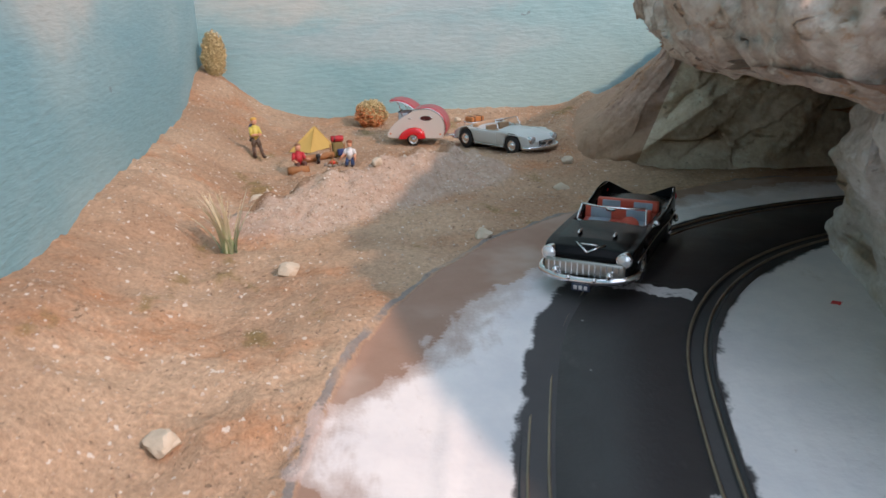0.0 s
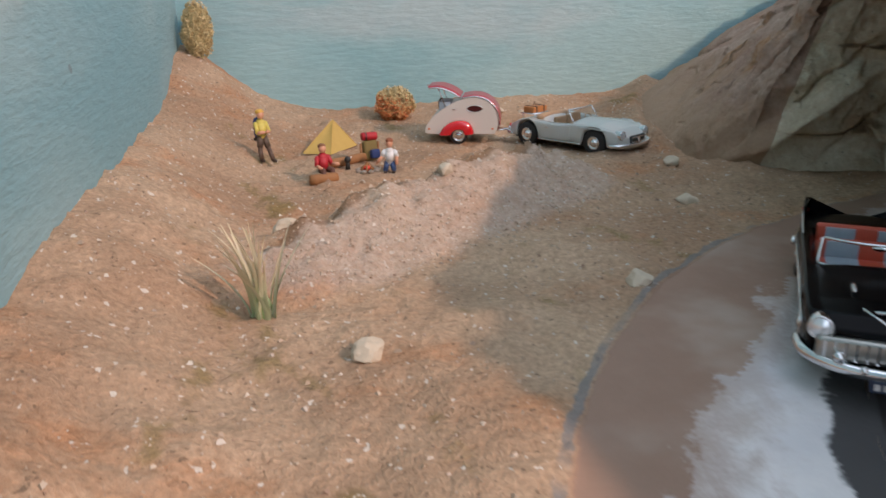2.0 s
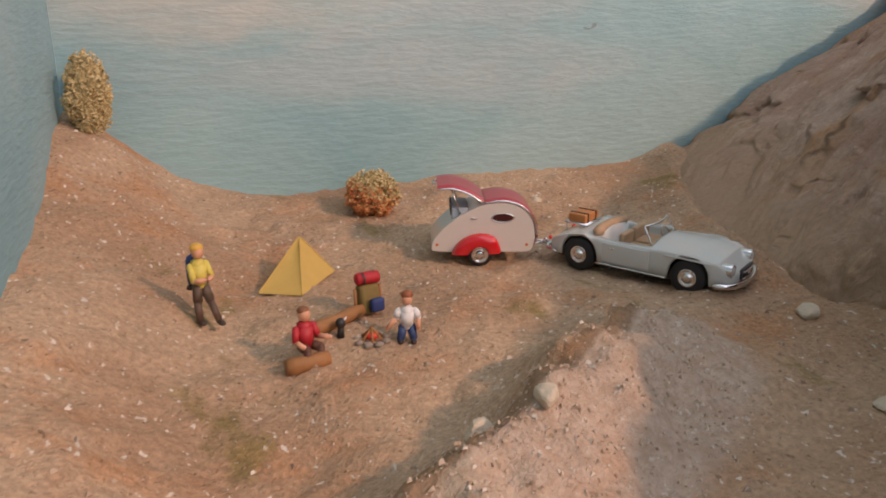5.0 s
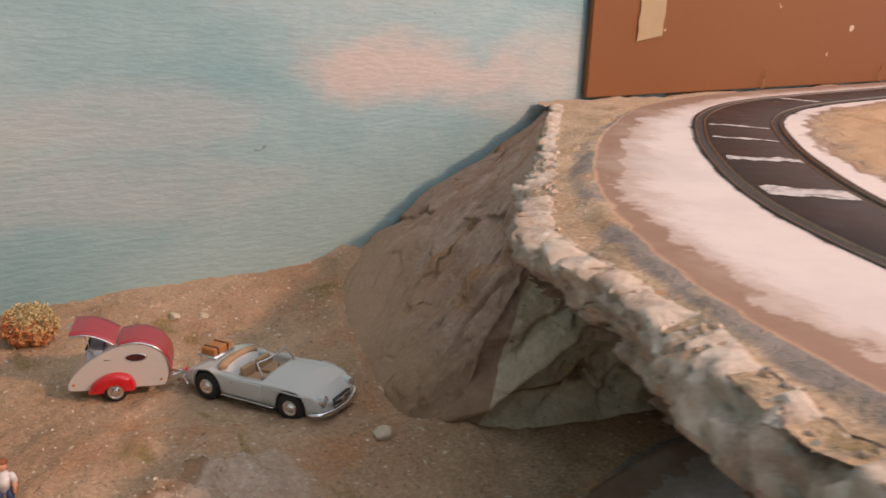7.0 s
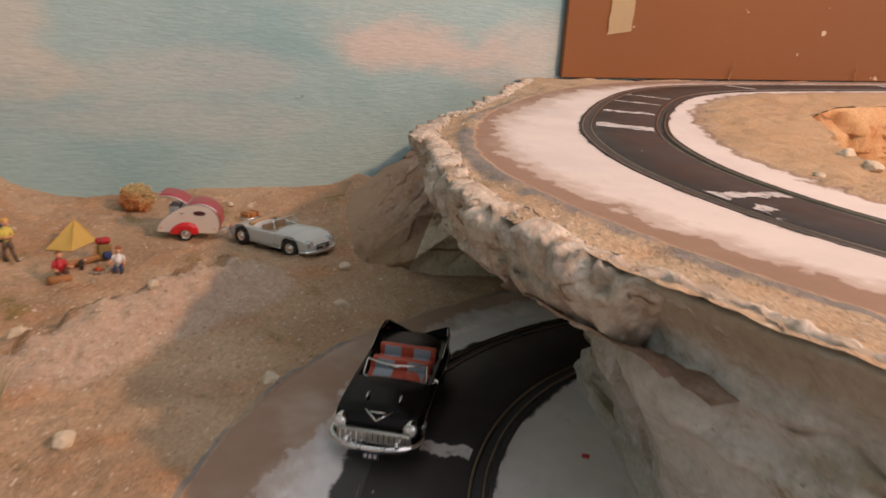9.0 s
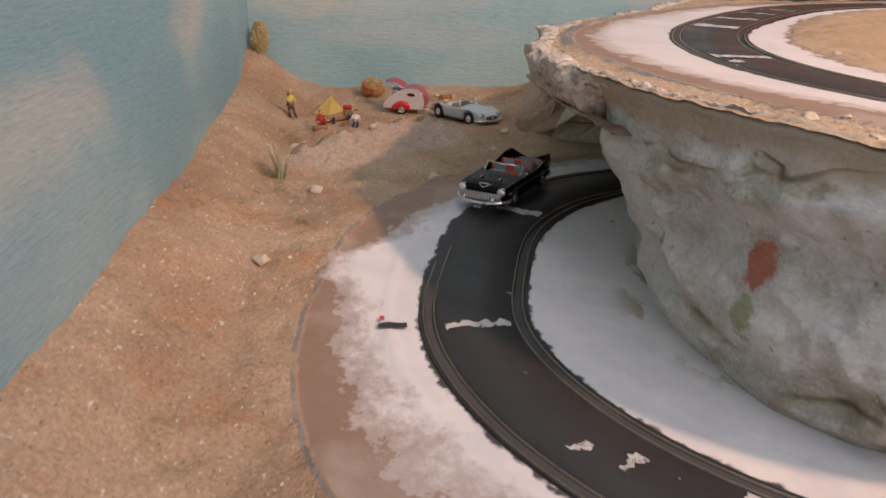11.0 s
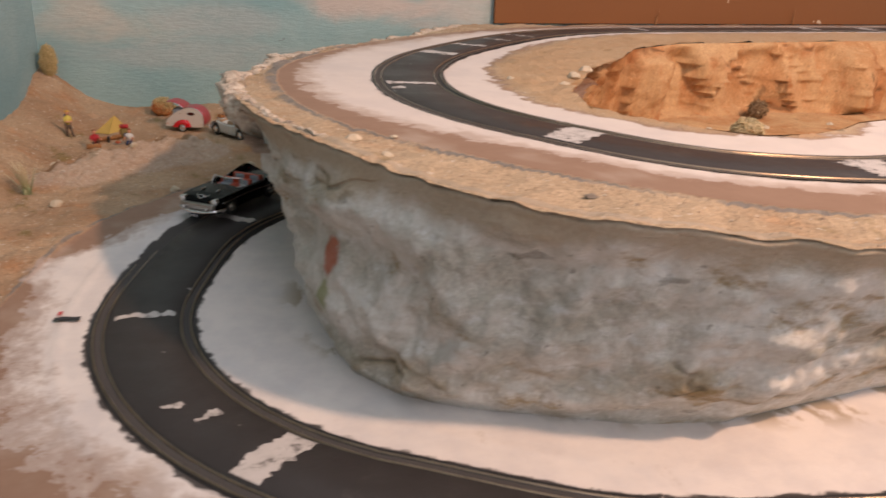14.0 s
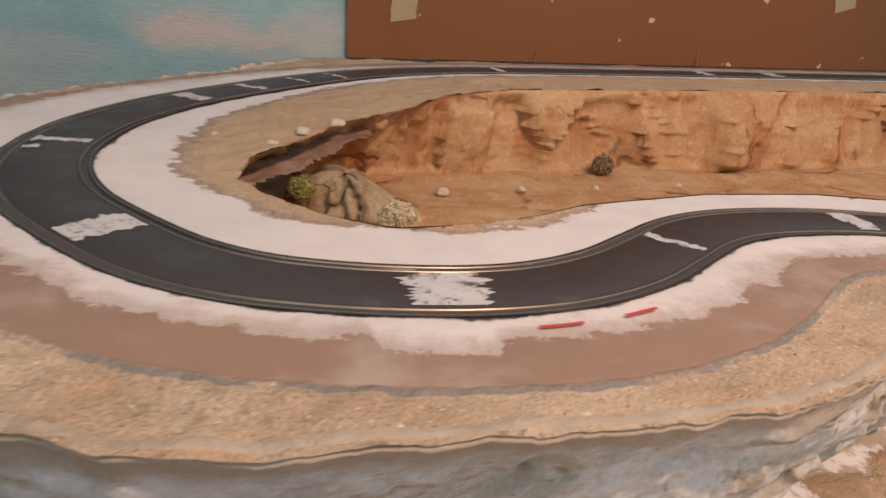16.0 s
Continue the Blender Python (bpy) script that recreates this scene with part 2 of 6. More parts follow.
    if name == "sandy_ground":
        muddy = n.math("MULTIPLY", n.step(d, -0.092, -0.118), n.step(n.noise(34, 4, 0.65, n.pos((1, 0.6, 1))), 0.48, 0.56))
        c = n.mix(n.math("MULTIPLY", muddy, 0.75), c, (0.33, 0.25, 0.15))
    smear = n.math("MULTIPLY", n.step(n.math("ADD", n.math("ABSOLUTE", n.attr("track")), n.math("MULTIPLY", ragged, 0.35)), black + 0.002, black - 0.001), 0.92)
    c = n.mix(smear, c, (0.018, 0.017, 0.018))
    flat = n.math("SUBTRACT", 1.0, n.math("MULTIPLY", verge, 0.85))
    return n.done(c, 0.9, n.math("MULTIPLY", bump, flat), 0.95, 0.0022, spec=0.25)


def make_rock(name, pale, deep, warm, dark, streak=(5, 5, 5)):
    """Carved plaster rock with ochre stains, dark cracks and chalky patches."""
    n = Nodes(name)
    v = n.pos(streak)
    c = n.mix(n.step(n.noise(3.2, 6, 0.65, v, distort=0.6), 0.38, 0.64), pale, deep)
    c = n.mix(n.math("MULTIPLY", n.step(n.noise(4.2, 5, 0.7, n.add("ShaderNodeMapping", {"Vector": v, "Location": (3, 1, 7)}).outputs[0]), 0.56, 0.68), 0.75), c, warm)
    c = n.mix(n.math("MULTIPLY", n.step(n.noise(14, 6, 0.75, v), 0.53, 0.66), 0.6), c, tuple(min(0.74, k * 1.25) for k in pale))
    c = n.mix(n.math("MULTIPLY", n.step(n.noise(7, 4, 0.6, n.add("ShaderNodeMapping", {"Vector": v, "Location": (9, 4, 2)}).outputs[0]), 0.65, 0.72), 0.5), c, dark)
    crease = n.math("ABSOLUTE", n.math("SUBTRACT", n.noise(1.2, 3, 0.5, n.add("ShaderNodeMapping", {"Vector": v, "Rotation": (0.5, 0.4, 0.3), "Scale": (0.7, 0.7, 1.3)}).outputs[0], distort=0.9), 0.5))
    groove = n.math("MULTIPLY", n.step(crease, 0.018, 0.002), n.step(n.noise(3, 3, 0.6, v), 0.50, 0.62))
    c = n.mix(n.math("MULTIPLY", n.step(crease, 0.07, 0.0), n.math("MULTIPLY", n.step(n.noise(3, 3, 0.6, v), 0.48, 0.62), 0.6)), c, warm)
    c = n.mix(n.math("MULTIPLY", groove, 0.65), c, dark)
    grit = n.noise(330, 4, 0.7)
    c = n.mix(0.4, c, n.ramp(grit, (0.3, 0.28), (0.7, 0.74)), "OVERLAY")
    pit = n.step(n.noise(150, 3, 0.6), 0.66, 0.72)
    c = n.mix(n.math("MULTIPLY", pit, 0.5), c, (0.10, 0.08, 0.06))
    h = n.math("ADD", n.math("MULTIPLY", n.noise(14, 7, 0.7, v, distort=0.8), 3.0), n.math("SUBTRACT", n.math("MULTIPLY", grit, 0.35), n.math("MULTIPLY", groove, 2.6)))
    if name == "brown_rock":
        sandy = n.step(n.math("ADD", n.attr("foot"), n.math("MULTIPLY", n.math("SUBTRACT", n.noise(24, 5, 0.7), 0.5), 0.7)), 0.50, 0.92)
        c = n.mix(n.math("MULTIPLY", sandy, 0.9), c, n.mix(grit, (0.32, 0.215, 0.14), (0.44, 0.31, 0.21)))
    if name == "chalky_cliff":
        rolled = n.step(n.math("ADD", n.attr("down"), n.math("MULTIPLY", n.math("SUBTRACT", n.noise(22, 5, 0.7), 0.5), 0.22)), 0.15, 0.05)
        c = n.mix(n.math("MULTIPLY", rolled, 0.85), c, n.mix(grit, (0.36, 0.27, 0.19), (0.52, 0.42, 0.31)))
        wobble = n.math("MULTIPLY", n.math("SUBTRACT", n.noise(120, 4, 0.7), 0.5), 0.022)
        for at, r, col in (((0.214, 0.004, 0.080), 0.014, (0.45, 0.10, 0.04)), ((0.222, 0.004, 0.052), 0.012, (0.30, 0.32, 0.16))):
            far = n.add("ShaderNodeVectorMath", {0: n.pos((0.2, 1.3, 0.8)), 1: (at[0] * 0.2, at[1] * 1.3, at[2] * 0.8)}, operation="DISTANCE").outputs["Value"]
            c = n.mix(n.math("MULTIPLY", n.step(n.math("ADD", far, wobble), r, r * 0.6), 0.8), c, col)
    return n.done(c, 0.92, h, 0.55, 0.0022, spec=0.2)


def make_sky(name, low_blue, high_blue, clouds, shift):
    """Wallboard painted as a hazy sky, on a rolled paint texture; clouds: middle, half width, half height, colour, strength."""
    n = Nodes(name)
    v = n.add("ShaderNodeMapping", {"Vector": n.pos((0.9, 0.9, 1.8)), "Location": shift}).outputs[0]
    c = n.mix(n.step(n.noise(4.5, 4, 0.55, v, distort=0.4), 0.36, 0.64), low_blue, high_blue)
    wisp = n.math("MULTIPLY", n.math("SUBTRACT", n.noise(7, 6, 0.6, v, distort=0.6), 0.5), 2.4)
    for at, wide, high, colour, strength in clouds:
        m = (1 / wide, 1 / wide, 1 / high)
        far = n.add("ShaderNodeVectorMath", {0: n.pos(m), 1: tuple(p * q for p, q in zip(at, m))}, operation="DISTANCE").outputs["Value"]
        c = n.mix(n.math("MULTIPLY", n.step(n.math("ADD", far, wisp), 1.25, 0.35), strength), c, colour)
    c = n.mix(n.math("MULTIPLY", n.step(n.noise(11, 5, 0.6, v), 0.50, 0.68), 0.35), c, low_blue)
    ripple = n.noise(70, 3, 0.6, n.pos((1, 1, 5.0)), distort=0.3)
    c = n.mix(0.10, c, n.ramp(ripple, (0.35, 0.3), (0.65, 0.75)), "OVERLAY")
    c = n.mix(n.math("MULTIPLY", n.step(n.noise(45, 2, 0.5, n.pos((1, 1, 1.6))), 0.775, 0.785), 0.5), c, (0.12, 0.12, 0.12))
    return n.done(c, 0.60, n.math("ADD", ripple, n.math("MULTIPLY", n.noise(160, 3, 0.6, n.pos((1, 1, 3))), 0.4)), 0.45, 0.0016, spec=0.35)


def plain(name, c, rough=0.5, metal=0.0, vary=0.15, scale=200, spec=None, bump=0.0, coat=0.0):
    n = Nodes(name)
    dark = tuple(k * (1 - vary) for k in c)
    lite = tuple(min(1, k * (1 + vary)) for k in c)
    col = n.mix(n.noise(scale, 4, 0.65), dark, lite)
    m = n.done(col, rough, n.noise(scale * 2, 4, 0.6) if bump else None, bump, 0.0006, metal, spec)
    if coat:
        n.bsdf.inputs["Coat Weight"].default_value = coat
        n.bsdf.inputs["Coat Roughness"].default_value = 0.08
    return m


M_GROUND = make_ground("sandy_ground", (0.46, 0.325, 0.215), (0.35, 0.225, 0.14), (0.41, 0.205, 0.10), 0.101, 0.30, 0.0375, 0.003)
M_MESA = make_ground("mesa_top", (0.49, 0.375, 0.26), (0.41, 0.295, 0.195), (0.47, 0.29, 0.17), 0.101, 0.074, 0.0345, 0.014)
M_CLIFF = make_rock("chalky_cliff", (0.67, 0.65, 0.61), (0.45, 0.425, 0.365), (0.33, 0.22, 0.09), (0.10, 0.09, 0.07), (4, 4, 7))
M_ROCK = make_rock("brown_rock", (0.41, 0.30, 0.235), (0.31, 0.20, 0.15), (0.34, 0.18, 0.08), (0.06, 0.045, 0.035), (6, 6, 4))
M_TUNNEL = make_rock("tunnel_rock", (0.68, 0.61, 0.48), (0.54, 0.46, 0.33), (0.40, 0.24, 0.10), (0.06, 0.05, 0.04), (5, 5, 6))
M_LUMP = make_rock("grey_beige_rock", (0.44, 0.32, 0.19), (0.27, 0.19, 0.12), (0.40, 0.25, 0.11), (0.07, 0.05, 0.035), (9, 9, 9))
M_PIT = make_rock("ochre_rock", (0.55, 0.35, 0.185), (0.46, 0.235, 0.105), (0.44, 0.16, 0.055), (0.10, 0.06, 0.03), (5, 5, 2.5))
M_LIP = make_rock("crumbly_rim", (0.72, 0.62, 0.52), (0.46, 0.37, 0.30), (0.52, 0.30, 0.16), (0.10, 0.11, 0.12), (16, 16, 16))
ROSY, CREAM, HAZE = (0.56, 0.475, 0.435), (0.55, 0.51, 0.45), (0.41, 0.46, 0.47)
M_SKY = make_sky("painted_sky", (0.215, 0.385, 0.42), (0.31, 0.46, 0.48),
                 [((0.43, 0.81, 0.192), 0.13, 0.030, ROSY, 0.8), ((0.57, 0.81, 0.195), 0.09, 0.05, ROSY, 0.55), ((0.03, 0.81, 0.145), 0.10, 0.026, CREAM, 0.6), ((0.0, 0.81, 0.20), 0.05, 0.05, CREAM, 0.6),
                  ((0.21, 0.81, 0.160), 0.12, 0.028, HAZE, 0.6), ((0.16, 0.81, 0.105), 0.16, 0.030, HAZE, 0.5), ((0.30, 0.81, 0.30), 0.25, 0.06, HAZE, 0.6)], (0, 0, 0))
# side sky: slightly bluer, and darkened in the colour to dim its lamp light
M_DIM_SIDE_SKY = make_sky("dimmed_side_sky", (0.20, 0.36, 0.41), (0.29, 0.43, 0.46),
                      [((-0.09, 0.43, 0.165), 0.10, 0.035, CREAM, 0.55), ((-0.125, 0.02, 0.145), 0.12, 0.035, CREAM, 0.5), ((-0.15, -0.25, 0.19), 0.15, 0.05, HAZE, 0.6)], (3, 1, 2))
M_STONE = plain("pale_stone", (0.55, 0.47, 0.36), 0.9, vary=0.25, scale=160, bump=0.5)
M_DARKSTONE = plain("grey_stone", (0.26, 0.22, 0.18), 0.9, vary=0.3, scale=160, bump=0.5)


def make_asphalt(name, lane_mix):
    """Track deck: black with scuffs; the lane between the slots is mixed towards brown."""
    n = Nodes(name)
    c = n.mix(n.noise(30, 5, 0.7), (0.016, 0.016, 0.018), (0.042, 0.042, 0.045))
    lane_brown = n.mix(n.noise(22, 6, 0.7, n.pos((1, 0.7, 1))), (0.040, 0.030, 0.027), (0.085, 0.066, 0.060))
    c = n.mix(n.math("MULTIPLY", n.attr("lane"), lane_mix), c, lane_brown)
    c = n.mix(n.math("MULTIPLY", n.step(n.noise(36, 5, 0.75, n.pos((1, 0.6, 1))), 0.57, 0.72), 0.5), c, (0.10, 0.09, 0.085))
    c = n.mix(n.math("MULTIPLY", n.step(n.noise(75, 3, 0.6), 0.73, 0.75), 0.8), c, (0.55, 0.53, 0.52))
    return n.done(c, n.ramp(n.noise(22, 4, 0.6), (0.3, 0.40), (0.7, 0.62)), n.noise(500, 3, 0.6), 0.25, 0.0006, spec=0.4)


def make_paint():
    n = Nodes("brushed_white_paint")
    c = n.mix(n.noise(60, 5, 0.7), (0.66, 0.63, 0.62), (0.44, 0.42, 0.41))
    c = n.mix(n.step(n.noise(85, 6, 0.8, distort=0.5), 0.50, 0.66), c, (0.07, 0.066, 0.064))
    return n.done(c, 0.85, n.noise(200, 3), 0.2, 0.0005, spec=0.2)


def make_board():
    n = Nodes("brown_hardboard")
    c = n.mix(n.noise(2.4, 3, 0.5), (0.185, 0.070, 0.022), (0.235, 0.094, 0.032))
    c = n.mix(0.12, c, n.ramp(n.noise(600, 2), (0.3, 0.3), (0.7, 0.7)), "OVERLAY")
    c = n.mix(n.math("MULTIPLY", n.step(n.noise(38, 2, 0.4), 0.735, 0.75), 0.6), c, (0.75, 0.65, 0.5))
    return n.done(c, 0.55, n.noise(250, 3), 0.08, 0.0005, spec=0.3)


M_TRACK, M_BROWN_LANE, M_PAINT, M_BOARD = make_asphalt("black_track", 0.30), make_asphalt("brown_lane_track", 0.55), make_paint(), make_board()
M_RAIL = plain("dull_steel_rail", (0.32, 0.25, 0.18), 0.32, 0.85, 0.5, 60)
M_SLOT = plain("slot_shadow_black", (0.008, 0.008, 0.008), 0.9)
M_TAPE = plain("masking_tape", (0.74, 0.60, 0.36), 0.7, vary=0.08, scale=60, bump=0.2)
M_RED = plain("red_road_paint", (0.55, 0.05, 0.05), 0.7)
M_CHROME = plain("chrome", (0.75, 0.75, 0.76), 0.12, 1.0, 0.05)
M_TYRE = plain("black_rubber", (0.014, 0.014, 0.015), 0.7)
M_BLACK = plain("black_car_paint", (0.004, 0.0035, 0.004), 0.22, vary=0.0, spec=0.08)
M_GREY = plain("pale_grey_car_paint", (0.52, 0.54, 0.52), 0.25, vary=0.02, spec=0.5, coat=0.6)
M_CREAM = plain("trailer_cream_paint", (0.60, 0.56, 0.52), 0.3, vary=0.02, coat=0.4)
M_MAROON = plain("trailer_red_roof", (0.36, 0.03, 0.045), 0.35, vary=0.06, coat=0.3)
M_FENDER = plain("glossy_red", (0.55, 0.008, 0.015), 0.15, vary=0.0, coat=0.8)
M_SEATRED = plain("red_vinyl", (0.50, 0.085, 0.045), 0.5)
M_SEATBLUE = plain("grey_blue_vinyl", (0.30, 0.36, 0.42), 0.5)
M_TAN = plain("tan_leather", (0.40, 0.26, 0.15), 0.6)
M_DARK = plain("dark_trim", (0.02, 0.02, 0.02), 0.5)
M_TENT = plain("mustard_canvas", (0.50, 0.34, 0.09), 0.8, vary=0.1, scale=120, bump=0.2)
M_WOOD = plain("brown_wood", (0.30, 0.14, 0.05), 0.7, vary=0.3, scale=120, bump=0.4)
M_SKIN = plain("figure_flesh_paint", (0.60, 0.30, 0.18), 0.6)
M_LAMPGLASS = plain("headlamp_glass", (0.8, 0.82, 0.84), 0.08, 0.6, 0.02)


def make_glass():
    n = Nodes("windscreen_glass")
    b = n.bsdf
    b.inputs["Base Color"].default_value = (0.95, 0.97, 0.97, 1)
    b.inputs["Roughness"].default_value = 0.02
    b.inputs["Transmission Weight"].default_value = 1.0
    b.inputs["IOR"].default_value = 1.1
    return n.mat


M_GLASS = make_glass()


def make_leaf(name, a, b):
    n = Nodes(name)
    r = n.add("ShaderNodeNewGeometry").outputs["Random Per Island"]
    c = n.mix(n.step(r, 0.3, 0.8), a, b)
    return n.done(c, 0.8, spec=0.2)


# ---------------------------------------------------------------- plan: heights and lines
def xw(y):
    """The slanting left wall's x."""
    return -0.058 - 0.085 * (0.805 - y)


def z_low(x, y):
    return 0.002 + 0.017 * smooth(0.08, 0.34, y)


def z_up(x, y):
    s = smooth(0.1, 0.65, y)
    return 0.148 - 0.04 * (np.minimum(x, 1.1) - 0.36) * (1 - s) + (0.012 + 0.015 * (x - 0.5)) * s


CENTRE, RADIUS, SLOT = (0.370, 0.090), 0.2715, 0.0295
arc = [(CENTRE[0] + RADIUS * math.cos(a), CENTRE[1] + RADIUS * math.sin(a)) for a in np.radians(np.linspace(-122, -310, 30))]
LOW_ROAD = spline([(0.60, -0.262), (0.45, -0.236), (0.33, -0.204)] + arc + [(0.66, 0.28), (0.80, 0.22)], 260)
LOW_ROAD = LOW_ROAD[::-1]
LOW_TRACK = LOW_ROAD + np.column_stack([0.006 * np.exp(-((LOW_ROAD[:, 1] - 0.185) / 0.055) ** 2) * (LOW_ROAD[:, 0] < 0.3), np.zeros(len(LOW_ROAD))])
UP_ROAD = spline([(1.20, 0.065), (1.10, 0.078), (1.01, 0.090), (0.94, 0.092), (0.865, 0.079), (0.81, 0.054), (0.76, 0.015), (0.715, -0.020), (0.67, -0.044),
                  (0.625, -0.057), (0.57, -0.061), (0.52, -0.057), (0.475, -0.045), (0.435, -0.020), (0.40, 0.020), (0.36, 0.080), (0.338, 0.14), (0.331, 0.20),
                  (0.337, 0.26), (0.355, 0.325), (0.39, 0.395), (0.43, 0.45), (0.49, 0.51), (0.555, 0.565), (0.65, 0.63), (0.76, 0.675), (0.90, 0.695), (1.2, 0.705), (1.7, 0.715)], 420)[::-1]
up_tan = np.gradient(UP_ROAD, axis=0)
up_tan /= np.linalg.norm(up_tan, axis=1)[:, None]
UP_SHARE = np.r_[0, np.cumsum(np.linalg.norm(np.diff(UP_ROAD, axis=0), axis=1))]
UP_SHARE /= UP_SHARE[-1]
UP_TRACK = UP_ROAD - np.stack([up_tan[:, 1], -up_tan[:, 0]], 1) * np.interp(UP_SHARE, [0.40, 0.50, 0.70, 0.76], [0.0, 0.004, 0.005, 0.0])[:, None]


def up_verge(x, y):
    """Along the upper road: how far the white reaches out, where the board ends, its grey edge's width, and how far the white reaches in."""
    px, py = np.ravel(x), np.ravel(y)
    line, share = UP_ROAD[::4], UP_SHARE[::4]
    near, best = np.zeros(len(px), int), np.full(len(px), 9.0)
    for k, (ax, ay) in enumerate(line):
        e = np.hypot(px - ax, py - ay)
        near, best = np.where(e < best, k, near), np.minimum(best, e)
    u = share[near].reshape(np.shape(x))
    out = np.interp(u, [0.36, 0.46, 0.52, 0.55, 0.60, 0.63, 0.66, 0.69, 0.71, 0.738, 0.746, 0.753, 0.762, 0.79, 0.85, 0.9], [0.064, 0.084, 0.098, 0.105, 0.099, 0.090, 0.070, 0.056, 0.060, 0.056, 0.076, 0.074, 0.060, 0.068, 0.072, 0.079])
    edge = np.interp(u, [0.36, 0.43, 0.516, 0.547, 0.568, 0.60, 0.64, 0.67, 0.70, 0.735, 0.76, 0.80], [0.090, 0.096, 0.108, 0.116, 0.121, 0.117, 0.117, 0.108, 0.100, 0.102, 0.105, 0.107])
    grey = np.interp(u, [0.42, 0.48, 0.58, 0.64], [0.003, 0.014, 0.013, 0.0030])
    inn = np.interp(u, [0.36, 0.45, 0.52, 0.58, 0.62, 0.668, 0.733, 0.764, 0.816, 0.845, 0.9], [0.050, 0.056, 0.078, 0.094, 0.098, 0.108, 0.110, 0.098, 0.083, 0.079, 0.088])
    return out, edge, grey, inn

RIM = [(0.56, 0.770), (0.45, 0.665), (0.36, 0.575), (0.30, 0.515), (0.266, 0.476), (0.244, 0.432), (0.220, 0.372), (0.190, 0.30), (0.176, 0.24), (0.176, 0.165),
       (0.188, 0.09), (0.205, 0.04), (0.222, -0.009), (0.249, -0.061), (0.284, -0.115), (0.331, -0.156), (0.394, -0.178), (0.437, -0.198), (0.50, -0.203),
       (0.565, -0.198), (0.654, -0.192), (0.714, -0.186), (0.76, -0.17), (0.80, -0.152), (0.87, -0.11), (1.0, -0.06), (1.3, -0.04), (1.75, -0.04)]
CLIFF_TOP = [(0.52, 0.37), (0.40, 0.345), (0.32, 0.300), (0.255, 0.245), (0.205, 0.195), (0.178, 0.158)] + RIM[10:]
CLIFF_FOOT = [(0.52, 0.345), (0.42, 0.335), (0.345, 0.330), (0.302, 0.318), (0.277, 0.255), (0.246, 0.178), (0.231, 0.128), (0.225, 0.075), (0.234, -0.010),
              (0.258, -0.047), (0.290, -0.068), (0.335, -0.088), (0.39, -0.112), (0.44, -0.122), (0.50, -0.116), (0.56, -0.110), (0.64, -0.112), (0.70, -0.112),
              (0.75, -0.11), (0.80, -0.09), (0.87, -0.05), (1.0, 0.0), (1.3, 0.02), (1.75, 0.02)]
PIT_TOP = [(0.476, 0.150), (0.489, 0.214), (0.514, 0.251), (0.547, 0.299), (0.587, 0.359), (0.657, 0.416), (0.717, 0.485), (0.819, 0.530), (1.075, 0.550), (1.43, 0.560),
           (1.75, 0.56), (1.75, 0.15), (1.30, 0.16), (1.15, 0.165), (1.074, 0.165), (1.006, 0.173), (0.882, 0.160), (0.783, 0.129), (0.741, 0.114), (0.69, 0.080),
           (0.639, 0.056), (0.577, 0.044), (0.528, 0.070), (0.499, 0.107)]
PIT_FOOT = [(0.478, 0.150), (0.435, 0.225), (0.425, 0.30), (0.450, 0.37), (0.51, 0.43), (0.60, 0.465), (0.70, 0.480), (0.81, 0.500), (1.06, 0.515), (1.43, 0.525),
            (1.75, 0.53), (1.75, 0.20), (1.30, 0.20), (1.15, 0.21), (1.07, 0.21), (1.0, 0.21), (0.88, 0.20), (0.79, 0.17), (0.75, 0.15), (0.70, 0.12),
            (0.65, 0.10), (0.60, 0.09), (0.56, 0.10), (0.51, 0.12)]
rim_line = spline(RIM, 520)
pit_line = paired(PIT_TOP + PIT_TOP[:1], 641)[:-1]


def mound_at(x, y):
    """How far a place lies on the gravel mound: its face and its crest, 0 to 1."""
    ax, ay, bx, by = 0.005, 0.455, 0.140, 0.540
    t = np.clip(((x - ax) * (bx - ax) + (y - ay) * (by - ay)) / ((bx - ax) ** 2 + (by - ay) ** 2), 0, 1)
    ex, ey = x - ax - t * (bx - ax), y - ay - t * (by - ay)
    side = (ex * -(by - ay) + ey * (bx - ax)) / math.hypot(bx - ax, by - ay)
    dist = np.hypot(ex, ey)
    return smooth(0.066, 0.030, dist) * smooth(0.010, -0.004, side), np.exp(-((side - 0.004) / 0.006) ** 2) * smooth(0.03, 0.01, dist)


def white_limit(x, y):
    """How far out the white paint of the lower verge reaches."""
    w = np.interp(y, [-0.30, -0.135, -0.085, -0.035, 0.04, 0.11, 0.165, 0.185, 0.215, 0.232, 0.25, 0.28, 0.31, 0.34], [0.088, 0.092, 0.083, 0.099, 0.092, 0.089, 0.090, 0.108, 0.108, 0.080, 0.071, 0.074, 0.064, 0.060])
    w = w - np.interp(y, [-0.118, 0.016, 0.19], [0.029, 0.018, 0.0]) * smooth(0.045, 0.100, w)
    return w + 0.022 * smooth(0.20, 0.24, x) * smooth(0.25, 0.30, y)


SLOPE_FOOT = [(0.365, 0.806), (0.312, 0.735), (0.276, 0.655), (0.254, 0.592), (0.259, 0.560), (0.276, 0.540), (0.31, 0.520), (0.38, 0.495), (0.46, 0.490), (0.68, 0.49)]


